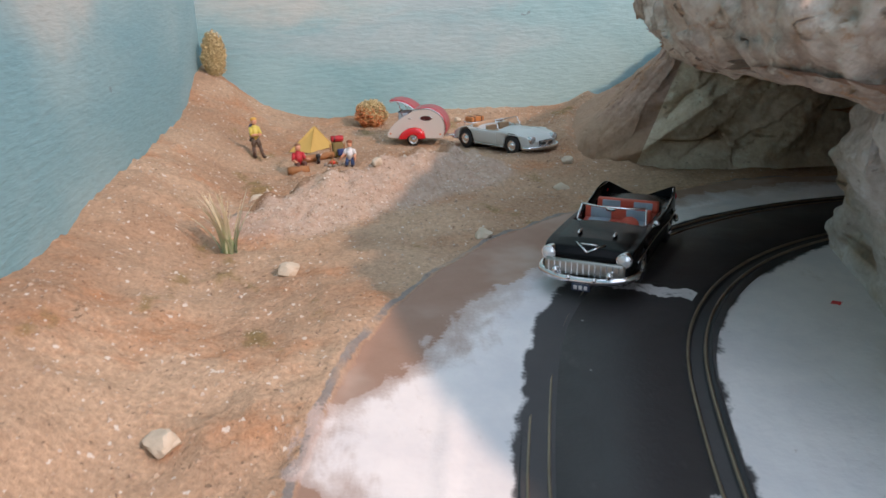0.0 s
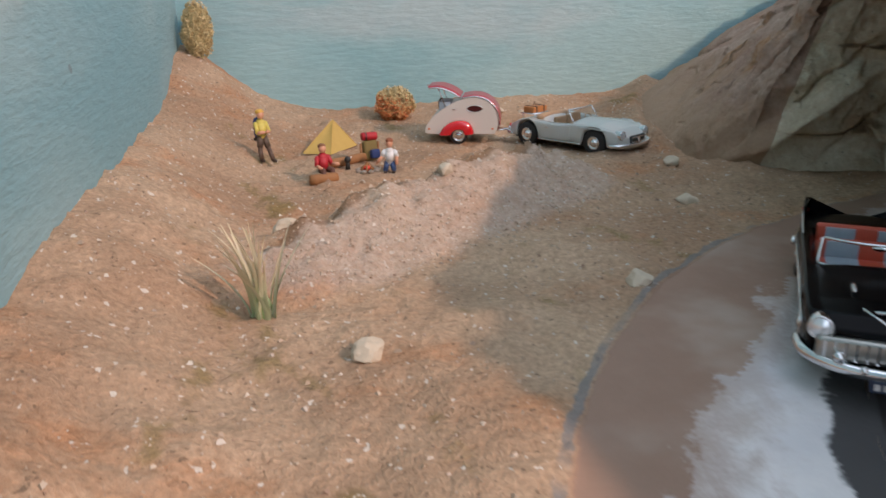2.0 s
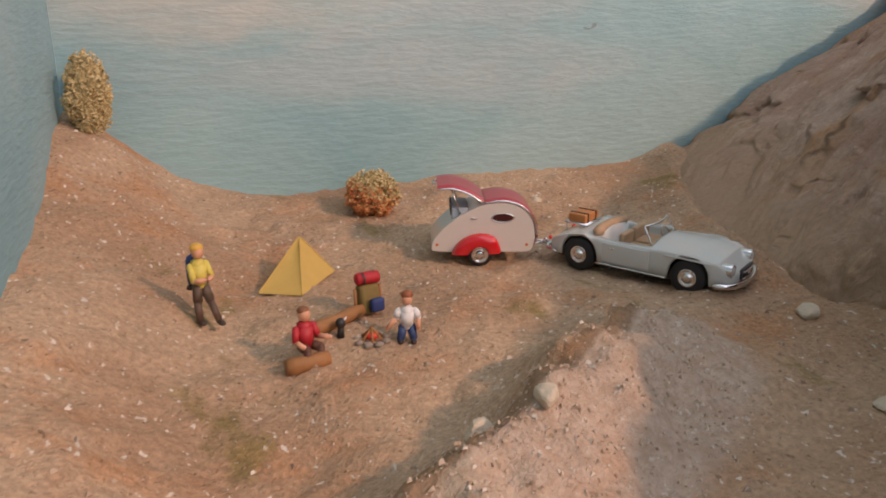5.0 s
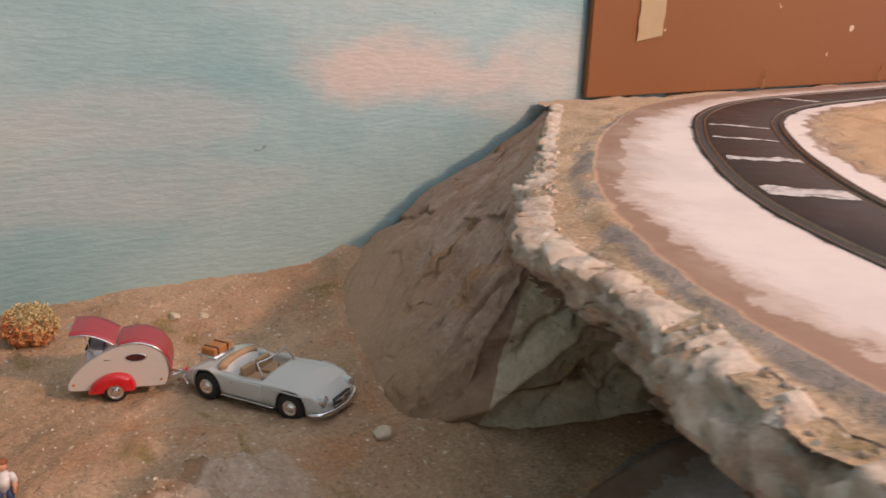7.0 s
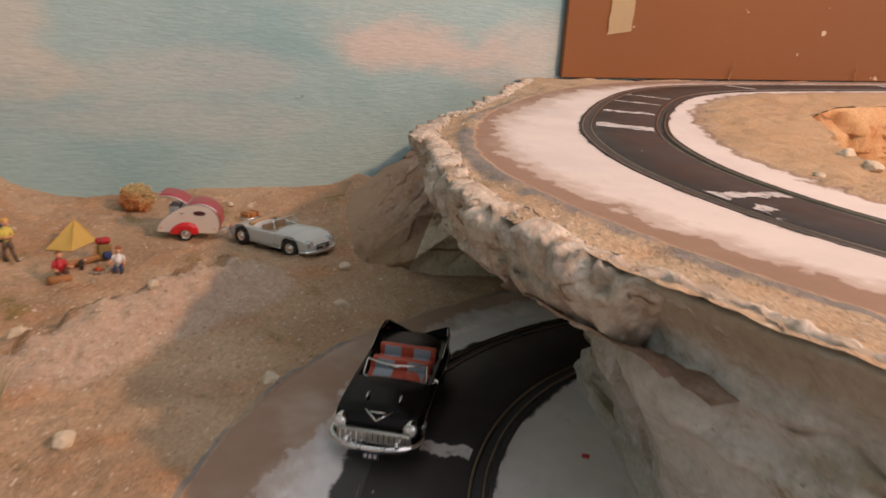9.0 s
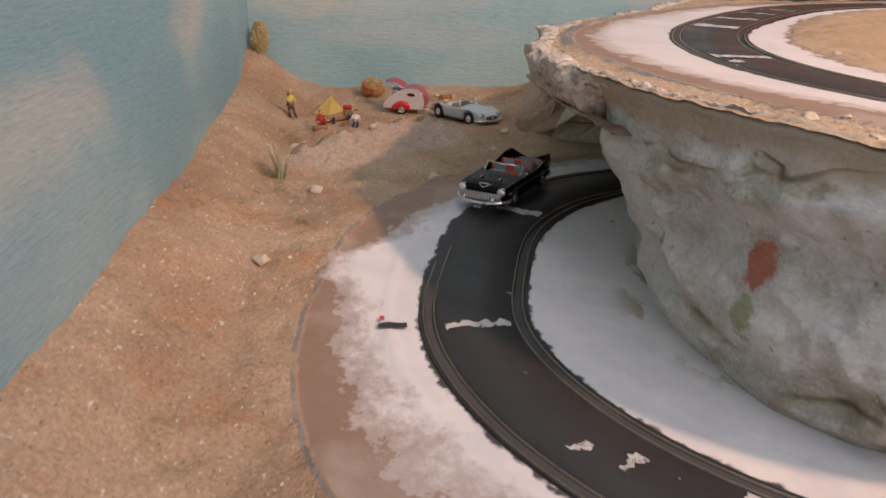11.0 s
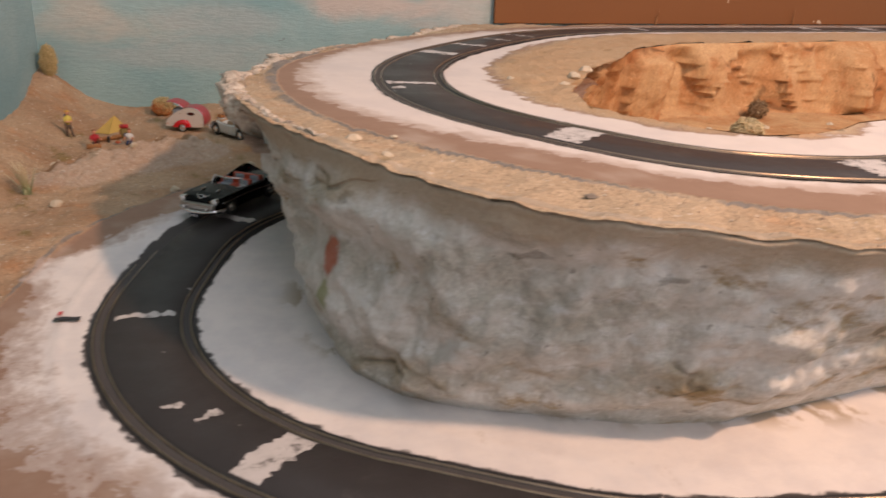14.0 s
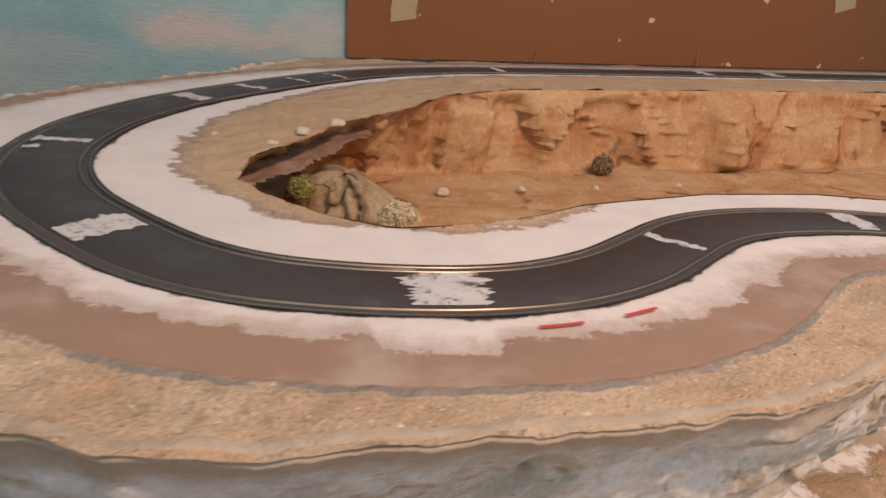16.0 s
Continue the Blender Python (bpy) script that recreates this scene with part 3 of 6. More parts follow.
def low_height(x, y):
    """The sandy floor of the scene, with the bank along the wall, the corner hill and the gravel mound."""
    z = z_low(x, y)
    d = signed_distance(x, y, LOW_ROAD[::4])
    d = d - np.interp(y, [-0.118, 0.016, 0.19], [0.029, 0.018, 0.0]) * smooth(0.045, 0.100, d)
    off = smooth(0.096, 0.104, d)
    dw = x - xw(y)
    bank = np.interp(y, [-0.7, 0.0, 0.3, 0.5, 0.8], [0.050, 0.048, 0.048, 0.052, 0.045])
    slope = 1 - smooth(-0.01, 0.080, dw + 0.02 * fbm(x, y, 0.09, 3, 5))
    z = z + off * (bank - z) * slope
    z = z + off * 0.010 * smooth(0.68, 0.80, y)
    z = z + 0.034 * np.exp(-((x + 0.06) / 0.062) ** 2 - ((y - 0.83) / 0.12) ** 2)
    z = z + off * 0.0015 + off * 0.005 * smooth(0.02, 0.08, d - 0.1) * (1 - smooth(0.05, 0.30, y))
    ax, ay, bx, by = 0.005, 0.455, 0.140, 0.540
    t = np.clip(((x - ax) * (bx - ax) + (y - ay) * (by - ay)) / ((bx - ax) ** 2 + (by - ay) ** 2), 0, 1)
    ex, ey = x - ax - t * (bx - ax), y - ay - t * (by - ay)
    side = ex * -(by - ay) + ey * (bx - ax)
    dist = np.hypot(ex, ey) + 0.010 * fbm(x, y, 0.05, 3, 21)
    ridge = np.where(side > 0, np.exp(-(dist / 0.022) ** 2), np.exp(-(np.maximum(dist, 0) / 0.036) ** 2.2))
    z = z + off * 0.0205 * ridge * (0.75 + 0.5 * np.sin(t * 3.0))
    z = z + off * 0.012 * np.exp(-np.abs(signed_distance(x, y, np.array(SLOPE_FOOT[:4]))) / 0.017)
    rough = fbm(x, y, 0.06, 4, 3) * 0.006 + fbm(x, y, 0.016, 3, 9) * 0.0030 + np.maximum(fbm(x, y, 0.007, 2, 31), 0) * 0.0030
    rough = rough + ridge * (fbm(x, y, 0.014, 3, 17) * 0.010 + np.maximum(fbm(x, y, 0.005, 2, 19), 0) * 0.0025)
    z = z - off * 0.0035 * smooth(0.2, 0.32, y) * smooth(0.60, 0.5, y)
    strip = smooth(0.0515, 0.0535, d) * smooth(0.0575, 0.0545, d) + 0.5 * smooth(-0.0600, -0.0620, d) * smooth(-0.0665, -0.0630, d)
    return z + off * rough + (1 - off) * (fbm(x, y, 0.05, 2, 4) * 0.0006 + 0.0013 * strip), d


def up_height(x, y):
    z = z_up(x, y)
    d = signed_distance(x, y, UP_ROAD[::4])
    _, edge, grey, inn = up_verge(x, y)
    off = smooth(0.0, 0.007, d - edge) + smooth(0.0, 0.02, -inn - 0.006 - d)
    z = z - 0.007 * smooth(0.0, 0.050, d - edge) * smooth(0.26, 0.38, y) * smooth(0.74, 0.62, y)
    z = z - 0.003 * smooth(0.0, 1.0, (d - edge) / grey)
    z = z + off * (0.0015 + fbm(x, y, 0.04, 4, 6) * 0.004 + fbm(x, y, 0.011, 3, 2) * 0.0028)
    return z, d


# ---------------------------------------------------------------- setting
def build_ground():
    xs = np.r_[np.arange(-0.16, 0.34, 0.0032), np.arange(0.34, 1.8, 0.016)]
    ys = np.r_[np.arange(-0.80, -0.24, 0.012), np.arange(-0.24, 0.83, 0.0032)]
    gx, gy = np.meshgrid(xs, ys, indexing="ij")
    gz, d = low_height(gx, gy)
    # the sand meets the wall in a clean line
    ob = sheet("ground", np.stack([gx, gy, gz], 2), M_GROUND, attrs={"road": d, "track": signed_distance(gx, gy, LOW_TRACK[::3]), "white": white_limit(gx, gy), "mound": mound_at(gx, gy)[0], "crest": mound_at(gx, gy)[1]})
    tagged(ob, "sandy plaster desert floor with white painted road verges", "ground", kind="structure")


def build_mesa():
    """The raised top with a hole where the pit opens."""
    s = 0.0042
    xs = np.r_[np.arange(0.15, 0.90, s), np.arange(0.90, 1.76, 0.009)]
    ys = np.arange(-0.22, 0.806, s)
    gx, gy = np.meshgrid(xs, ys, indexing="ij")
    outline = np.vstack([rim_line, [(1.76, 0.806), (0.575, 0.806)]])
    keep = inside(gx, gy, outline) & ~inside(gx, gy, pit_line)
    px, py = gx.copy(), gy.copy()
    for poly in (outline, pit_line):
        bx, by, e = nearest_on(gx, gy, poly)
        near = (e < s * 0.75) & (gx < 1.7)
        px, py = np.where(near, bx, px), np.where(near, by, py)
        keep |= near
    pz, d = up_height(px, py)
    n, m = gx.shape
    f = grid_faces(n, m)
    k = keep.ravel()
    f = f[k[f].all(1)]
    used = np.unique(f)
    remap = np.full(n * m, -1)
    remap[used] = np.arange(len(used))
    v = np.stack([px.ravel(), py.ravel(), pz.ravel()], 1)[used]
    ob = mesh_object("mesa_ground", v, remap[f], M_MESA, attrs=dict({"road": d.ravel()[used], "track": signed_distance(v[:, 0], v[:, 1], UP_TRACK[::3])}, **dict(zip(("white", "edge", "grey", "inner"), up_verge(v[:, 0], v[:, 1])))))
    tagged(ob, "raised sandy plateau top with white painted road verges", "ground", kind="structure")
    # underside of the overhang above the tunnel
    q = inside(gx, gy, outline) & (gx < 0.62) & (gy > 0.12) & ~inside(gx, gy, pit_line)
    f2 = grid_faces(n, m)
    f2 = f2[q.ravel()[f2].all(1)]
    used = np.unique(f2)
    remap = np.full(n * m, -1)
    remap[used] = np.arange(len(used))
    under = np.stack([gx.ravel(), gy.ravel(), (up_height(gx, gy)[0] - 0.020 - 0.009 * smooth(0.42, 0.31, gy) + 0.008 * fbm(gx, gy, 0.04, 3, 8)).ravel()], 1)[used]
    ob = mesh_object("mesa_underside", under, remap[f2][:, ::-1], M_ROCK)
    tagged(ob, "rough brown underside of the overhanging plateau", "rock", kind="structure")


def build_rim():
    """Crumbly rounded lip all along the plateau's edge."""
    line = spline(RIM, 1700)[:int(1700 * 0.35)]
    tan = np.gradient(line, axis=0)
    tan /= np.linalg.norm(tan, axis=1)[:, None]
    out = np.stack([tan[:, 1], -tan[:, 0]], 1)
    s = np.r_[0, np.cumsum(np.linalg.norm(np.diff(line, axis=0), axis=1))]
    jag = smooth(0.70, 0.5, line[:, 1]) * smooth(0.0, 0.10, line[:, 1])
    rows = []
    prof = np.array([(-0.016, -0.0015), (-0.009, 0.0012), (-0.003, 0.0015), (0.003, 0.0), (0.005, -0.004), (0.0045, -0.008), (0.001, -0.013), (-0.007, -0.018), (-0.022, -0.021)])
    fine = np.stack([np.interp(np.linspace(0, 8, 22), np.arange(9), prof[:, k]) for k in (0, 1)], 1)
    for o, dz in fine:
        k = np.full(len(s), dz * 40)
        wob = (fbm(s, k * 0.06, 0.022, 4, 40) * 0.008 + fbm(s, k * 0.04, 0.007, 3, 44, 0.65) * 0.006) * (0.35 + 0.9 * jag) * (1 if o > -0.01 else 0.15)
        oo = np.where(o > 0, o * (0.1 + 0.9 * jag), o) - (1 - jag) * (0.006 if o > 0 else 0.0)
        ending = smooth(0.140, 0.180, line[:, 1])
        oo, wob = oo * (0.4 + 0.6 * ending) - 0.006 * (1 - ending), wob * (0.3 + 0.7 * ending)
        xy = line + out * (oo + wob)[:, None]
        z = up_height(*(line + out * min(o, -0.004)).T)[0] + dz + wob * (0.4 if o > -0.01 else 0.05) + fbm(s, k * 0.05, 0.006, 3, 50) * 0.004 * (o > -0.01)
        z = z + min(dz, 0.0) * (0.75 * smooth(0.42, 0.31, line[:, 1]) - 1.2 * smooth(0.175, 0.140, line[:, 1]))
        rows.append(np.column_stack([xy, z]))
    p = np.stack(rows, 1)
    ob = sheet("mesa_rim", p, M_LIP, flip=False)
    tagged(ob, "crumbly pale plaster rim of the plateau", "rock", kind="structure")


def fold(s, h, seed, scale):
    """Slanting rock folds: sharp creases with soft bulges."""
    a = np.abs(fbm(s + h * 0.5, h * 0.6, scale, 3, seed)) * 2
    b = fbm(s - h * 0.3, h, scale * 0.45, 4, seed + 9)
    return 0.5 - a * 1.6 + 0.45 * b


def cloth(s, h, seed, scale):
    """Long sagging folds, as of plaster cloth draped over a frame."""
    a = s * 0.62 + h * 1.3 + 0.045 * fbm(s, h, 0.11, 2, seed + 1)
    b = h * 1.9 - s * 0.22 + 0.05 * fbm(s, h, 0.09, 2, seed + 2)
    big = fbm(a, b, scale * 1.5, 2, seed)
    ridge = 1 - 2.6 * np.sqrt(fbm(a + 5, b, scale * 1.1, 2, seed + 3) ** 2 + 0.0016)
    return 0.8 * big + 0.50 * ridge + 0.25 * fbm(s, h, 0.03, 3, seed + 4)


def facet(s, h, cell, seed, lean=0.5):
    """Slabs: jittered cells, each with its own height and tilt, and a groove where two meet."""
    u = (s + lean * h + 0.35 * cell * fbm(s, h, cell * 0.9, 3, seed + 5) * 2) / cell
    v = (h - 0.25 * s + 0.35 * cell * fbm(s + 3, h, cell * 0.9, 3, seed + 6) * 2) / (cell * 1.5)
    iu, iv = np.floor(u), np.floor(v)
    d1, d2, val = np.full(s.shape, 9.0), np.full(s.shape, 9.0), np.zeros(s.shape)
    for du in (-1, 0, 1):
        for dv in (-1, 0, 1):
            cu, cv = iu + du, iv + dv
            ex, ey = u - cu - hash2(cu, cv, seed), v - cv - hash2(cu, cv, seed + 1)
            d = np.hypot(ex, ey)
            here = hash2(cu, cv, seed + 2) - 0.5 + 0.9 * (hash2(cu, cv, seed + 3) - 0.5) * ex + 0.6 * (hash2(cu, cv, seed + 4) - 0.5) * ey
            near = d < d1
            d2 = np.where(near, d1, np.minimum(d2, d))
            val = np.where(near, here, val)
            d1 = np.where(near, d, d1)
    return val - 0.40 * np.exp(-((d2 - d1) / 0.06) ** 2) * (hash2(iu, iv, seed + 8) > 0.4)


def loft(top, foot, ztop, zfoot, rows, out_amp, seed, scale, bulge=0.0, power=1.0, drape=0.5, tall=0.14):
    d = foot - top
    tan = np.gradient(0.5 * (top + foot), axis=0)
    tan /= np.linalg.norm(tan, axis=1)[:, None] + 1e-9
    out = np.stack([tan[:, 1], -tan[:, 0]], 1)
    s = np.r_[0, np.cumsum(np.linalg.norm(np.diff(top, axis=0), axis=1))]
    cols = []
    power = np.asarray(power, float)
    for t in np.linspace(0, 1, rows):
        z = ztop + (zfoot - ztop) * t
        hh = np.full(len(s), t * tall)
        w = (drape * cloth(s, hh, seed, scale) + (1 - drape) * (0.55 * fold(s, hh, seed, scale) + 0.55 * facet(s, hh, scale * 0.75, seed + 31)) + 0.20 * fbm(s, hh, 0.012, 3, seed + 7)) * out_amp * float(smooth(0.0, 0.22, t)) * float(smooth(1.02, 0.86, t))
        w = w + bulge * math.sin(math.pi * t)
        xy = top + d * np.reshape(t ** power, (-1, 1)) + out * w[:, None]
        cols.append(np.column_stack([xy, z]))
    return np.stack(cols, 1)


def build_cliffs():
    n = 760
    top, foot = paired(CLIFF_TOP, n), paired(CLIFF_FOOT, n)
    buried = smooth(0.004, 0.016, np.abs(signed_distance(top[:, 0], top[:, 1], rim_line[::3]))) * (np.arange(n) < n // 5)
    edge = up_height(top[:, 0], top[:, 1])[0] * (1 - buried) + (z_up(top[:, 0], top[:, 1]) - 0.024) * buried
    p = loft(top, foot, edge - 0.003, z_low(foot[:, 0], foot[:, 1]) - 0.003, 80, 0.024, 60, 0.085, -0.002 - 0.004 * np.exp(-((np.arange(n) / (n - 1) * 23 - 4.2) / 1.0) ** 2), 0.92 - 0.04 * smooth(6.0, 9.0, np.arange(n) / (n - 1) * (len(CLIFF_TOP) - 1)), 0.93)
    tan = np.gradient(top, axis=0)
    tan /= np.linalg.norm(tan, axis=1)[:, None]
    out = np.stack([tan[:, 1], -tan[:, 0]], 1)
    lip = []
    for o, dz, k in ((-0.016, -0.003, 0.018), (-0.010, 0.0006, 0.014), (-0.005, 0.0004, 0.009), (-0.002, -0.0008, 0.006), (-0.0004, -0.002, 0.003)):
        at = top + out * (o * (1 - buried))[:, None]
        lip.append(np.column_stack([at, (up_height(at[:, 0], at[:, 1])[0] + dz) * (1 - buried) + (edge + k) * buried]))
    p = np.concatenate([np.stack(lip, 1), p], 1)
    ob = sheet("cliff", p, M_CLIFF, attrs={"down": np.tile(np.r_[0, 0, 0, 0, 0, np.linspace(0, 1, p.shape[1] - 5)], (n, 1))})
    tagged(ob, "chalky grey folded plaster cliff below the plateau", "cliff", kind="structure")
    # brown rock slope behind the parked car, running into the tunnel
    top = paired([(0.592, 0.806), (0.556, 0.775), (0.47, 0.69), (0.40, 0.62), (0.35, 0.575), (0.335, 0.54), (0.36, 0.525), (0.43, 0.515), (0.52, 0.515), (0.68, 0.52)], 560)
    foot = paired(SLOPE_FOOT, 560)
    ztop = np.minimum(z_up(top[:, 0], top[:, 1]) - 0.008, up_height(top[:, 0], top[:, 1])[0] - 0.005)
    p = loft(top, foot, ztop, 0.017 + 0.014 * smooth(0.60, 0.80, foot[:, 1]), 96, 0.026, 80, 0.105, 0.002, 1.0, 0.20)
    inward = (top - foot) / np.linalg.norm(top - foot, axis=1)[:, None]
    p = np.concatenate([np.column_stack([top + 0.035 * inward, ztop - 0.002])[:, None], p], 1)
    cut = int(len(p) * 0.60)
    low = np.clip(np.tile(np.linspace(-0.01, 1, p.shape[1]), (len(p), 1)), 0, 1)
    ob = sheet("tunnel_wall", p[cut:], M_TUNNEL)
    tagged(ob, "pale ochre rock wall running into the tunnel", "cliff", kind="structure")
    ob = sheet("rock_slope", p[:cut + 1], M_ROCK, attrs={"foot": low[:cut + 1]})
    tagged(ob, "creased brown rock slope rising to the plateau", "cliff", kind="structure")


def build_pit():
    n = 640
    top, foot = pit_line, paired(PIT_FOOT + PIT_FOOT[:1], n + 1)[:-1]
    p = loft(top[::-1], foot[::-1], z_up(top[::-1, 0], top[::-1, 1]) + 0.001, np.full(n, 0.058), 80, 0.048, 30, 0.090, 0.0, 0.62, 0.25, 0.055)
    ob = sheet("pit_wall", p, M_PIT, close_u=True)
    tagged(ob, "ochre orange eroded rock wall of the hollow", "cliff", kind="structure")
    gx, gy = np.meshgrid(np.arange(0.44, 1.76, 0.01), np.arange(0.06, 0.56, 0.01), indexing="ij")
    ob = sheet("pit_floor", np.stack([gx, gy, 0.060 + fbm(gx, gy, 0.08, 4, 3) * 0.010], 2), M_PIT)
    tagged(ob, "sandy orange floor of the hollow", "ground", kind="structure")


def build_walls():
    bm = box(bmesh.new(), 0.80, 0.835, 0.55, 2.2, 0.05, 1.5)
    w = part("wall_back", bm, M_SKY, flat=True)
    tagged(w, "wall painted as a pale blue sky with pinkish clouds", "wall", kind="structure")
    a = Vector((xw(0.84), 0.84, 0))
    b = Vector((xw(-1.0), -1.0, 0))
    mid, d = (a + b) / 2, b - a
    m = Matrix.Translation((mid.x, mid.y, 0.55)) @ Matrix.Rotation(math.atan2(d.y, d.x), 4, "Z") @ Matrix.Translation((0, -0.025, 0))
    w = part("wall_left", box(bmesh.new(), 0, 0, 0, d.length, 0.05, 1.5, m), M_DIM_SIDE_SKY, flat=True)
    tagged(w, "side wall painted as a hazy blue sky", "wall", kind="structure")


def ribbon(line, offsets, zf):
    tan = np.gradient(line, axis=0)
    tan /= np.linalg.norm(tan, axis=1)[:, None]
    nrm = np.stack([tan[:, 1], -tan[:, 0]], 1)
    cols = []
    for o, dz in offsets:
        xy = line + nrm * o
        cols.append(np.column_stack([xy, zf(line[:, 0], line[:, 1]) + dz]))
    return np.stack(cols, 1)


def road_normal(line):
    tan = np.gradient(line, axis=0)
    tan /= np.linalg.norm(tan, axis=1)[:, None]
    return np.stack([tan[:, 1], -tan[:, 0]], 1), tan


def build_road(name, line, zf, half, label, material):
    """Slot track: a black deck with two deep slots, each between a pair of steel strips."""
    prof = [(-half, -0.002), (-half + 0.002, 0.0012)]
    for c in (-SLOT, SLOT):
        prof += [(c - 0.0060, 0.0014), (c - 0.0052, 0.0006), (c - 0.0024, 0.0004), (c - 0.0019, -0.0045), (c + 0.0019, -0.0045), (c + 0.0024, 0.0004), (c + 0.0052, 0.0006), (c + 0.0060, 0.0014)]
    prof += [(half - 0.002, 0.0012), (half, -0.002)]
    lane = np.array([1.0 if abs(o) < SLOT - 0.0055 else 0.0 for o, _ in prof])
    ob = sheet(name, ribbon(line, prof, zf), material, attrs={"lane": np.tile(lane, len(line))})
    tagged(ob, label, "road", kind="structure")
    for c in (-SLOT, SLOT):
        for o in (-0.0034, 0.0034):
            r = [(c + o - 0.0007, 0.0003), (c + o - 0.0004, 0.0013), (c + o + 0.0004, 0.0013), (c + o + 0.0007, 0.0003)]
            sheet("rail", ribbon(line, r, zf), M_RAIL, ob, "dull steel power rail")
    return ob


def patch(parent, line, at, a0, a1, lateral, zf, seed, material=None, name="paint_patch", lift=0.0018, ragged=0.0022):
    """A brushed paint patch across the road at a fraction of its length; a0, a1: half lengths along the road, lateral: from and to across it."""
    nrm, tan = road_normal(line)
    i = int(np.argmin(np.hypot(line[:, 0] - at[0], line[:, 1] - at[1])))
    n = 46
    us = np.linspace(lateral[0], lateral[1], n)
    rows = []
    for sgn, a in ((-1, a0), (1, a1)):
        e = np.full(n, a) + (fbm(us, us * 0 + seed + sgn, 0.012, 4, seed, 0.75)) * ragged * 3
        e = np.maximum(e, 0.0008)
        rows.append(e * sgn)
    cols = []
    for f in np.linspace(0, 1, 6):
        e = rows[0] * (1 - f) + rows[1] * f
        step = np.linalg.norm(line[min(i + 1, len(line) - 1)] - line[i])
        fi = np.clip(i + e / step, 0, len(line) - 1.001)
        k = fi.astype(int)
        fr = (fi - k)[:, None]
        base = line[k] * (1 - fr) + line[np.minimum(k + 1, len(line) - 1)] * fr
        xy = base + nrm[k] * us[:, None]
        cols.append(np.column_stack([xy, zf(base[:, 0], base[:, 1]) + lift]))
    return sheet(name, np.stack(cols, 1), material or M_PAINT, parent, flip=False)


def build_roads():
    low = build_road("road_lower", LOW_TRACK, z_low, 0.0375, "black slot track curving into the rock tunnel", M_TRACK)
    up = build_road("road_upper", UP_TRACK, z_up, 0.0350, "black slot track winding over the plateau", M_BROWN_LANE)
    inner = (-SLOT + 0.007, SLOT - 0.007)
    for k, (at, a0, a1, lat) in enumerate([((0.184, 0.272), 0.004, 0.005, inner), ((0.104, 0.105), 0.003, 0.004, (-0.022, 0.020)), ((0.16, -0.105), 0.012, 0.010, inner),
                                           ((0.12, -0.03), 0.003, 0.004, (0.0, 0.012)), ((0.135, -0.05), 0.003, 0.003, (-0.012, 0.004))]):
        patch(low, LOW_TRACK, at, a0, a1, lat, z_low, 11 + k)
    for k, (at, a0, a1, lat) in enumerate([((0.337, 0.245), 0.006, 0.005, inner), ((0.398, 0.030), 0.013, 0.012, inner), ((0.585, -0.061), 0.022, 0.016, inner), ((0.781, 0.022), 0.006, 0.005, inner),
                                           ((0.985, 0.092), 0.011, 0.009, inner), ((0.43, 0.445), 0.009, 0.010, inner), ((0.488, 0.506), 0.006, 0.006, inner), ((0.545, 0.556), 0.003, 0.003, inner),
                                           ((0.60, 0.596), 0.003, 0.003, inner), ((0.845, 0.69), 0.006, 0.005, inner), ((1.20, 0.705), 0.010, 0.008, inner), ((1.33, 0.707), 0.012, 0.01, inner),
                                           ((0.333, 0.218), 0.003, 0.005, (0.010, 0.022))]):
        patch(up, UP_TRACK, at, a0, a1, lat, z_up, 31 + k, ragged=0.006 if k == 2 else 0.0022)
    patch(low, LOW_TRACK, (0.0985, 0.104), 0.0016, 0.0022, (0.044, 0.062), z_low, 71, M_TRACK, "joint_gap", 0.0022, 0.0008)
    patch(low, LOW_TRACK, (0.0985, 0.107), 0.002, 0.002, (0.058, 0.061), z_low, 72, M_RED, "red_mark", 0.0026, 0.0005)
    patch(low, LOW_TRACK, (0.198, 0.297), 0.003, 0.003, (-0.080, -0.076), z_low, 73, M_RED, "red_mark", 0.0022, 0.0005)
    for k, at in enumerate([(0.625, -0.057), (0.672, -0.043)]):
        patch(up, UP_ROAD, at, 0.011, 0.011, (0.049, 0.0518), z_up, 61 + k, M_RED, "red_mark", 0.0012, 0.001)


build_ground()
build_mesa()
build_rim()
build_cliffs()
build_pit()
build_walls()
build_roads()


# ---------------------------------------------------------------- things
def ground_z(x, y):
    return float(low_height(np.array([x]), np.array([y]))[0][0])


def mesa_z(x, y):
    return float(up_height(np.array([x]), np.array([y]))[0][0])


def heading(x, y, z, degrees):
    return pose(x, y, z, 0, 0, degrees)


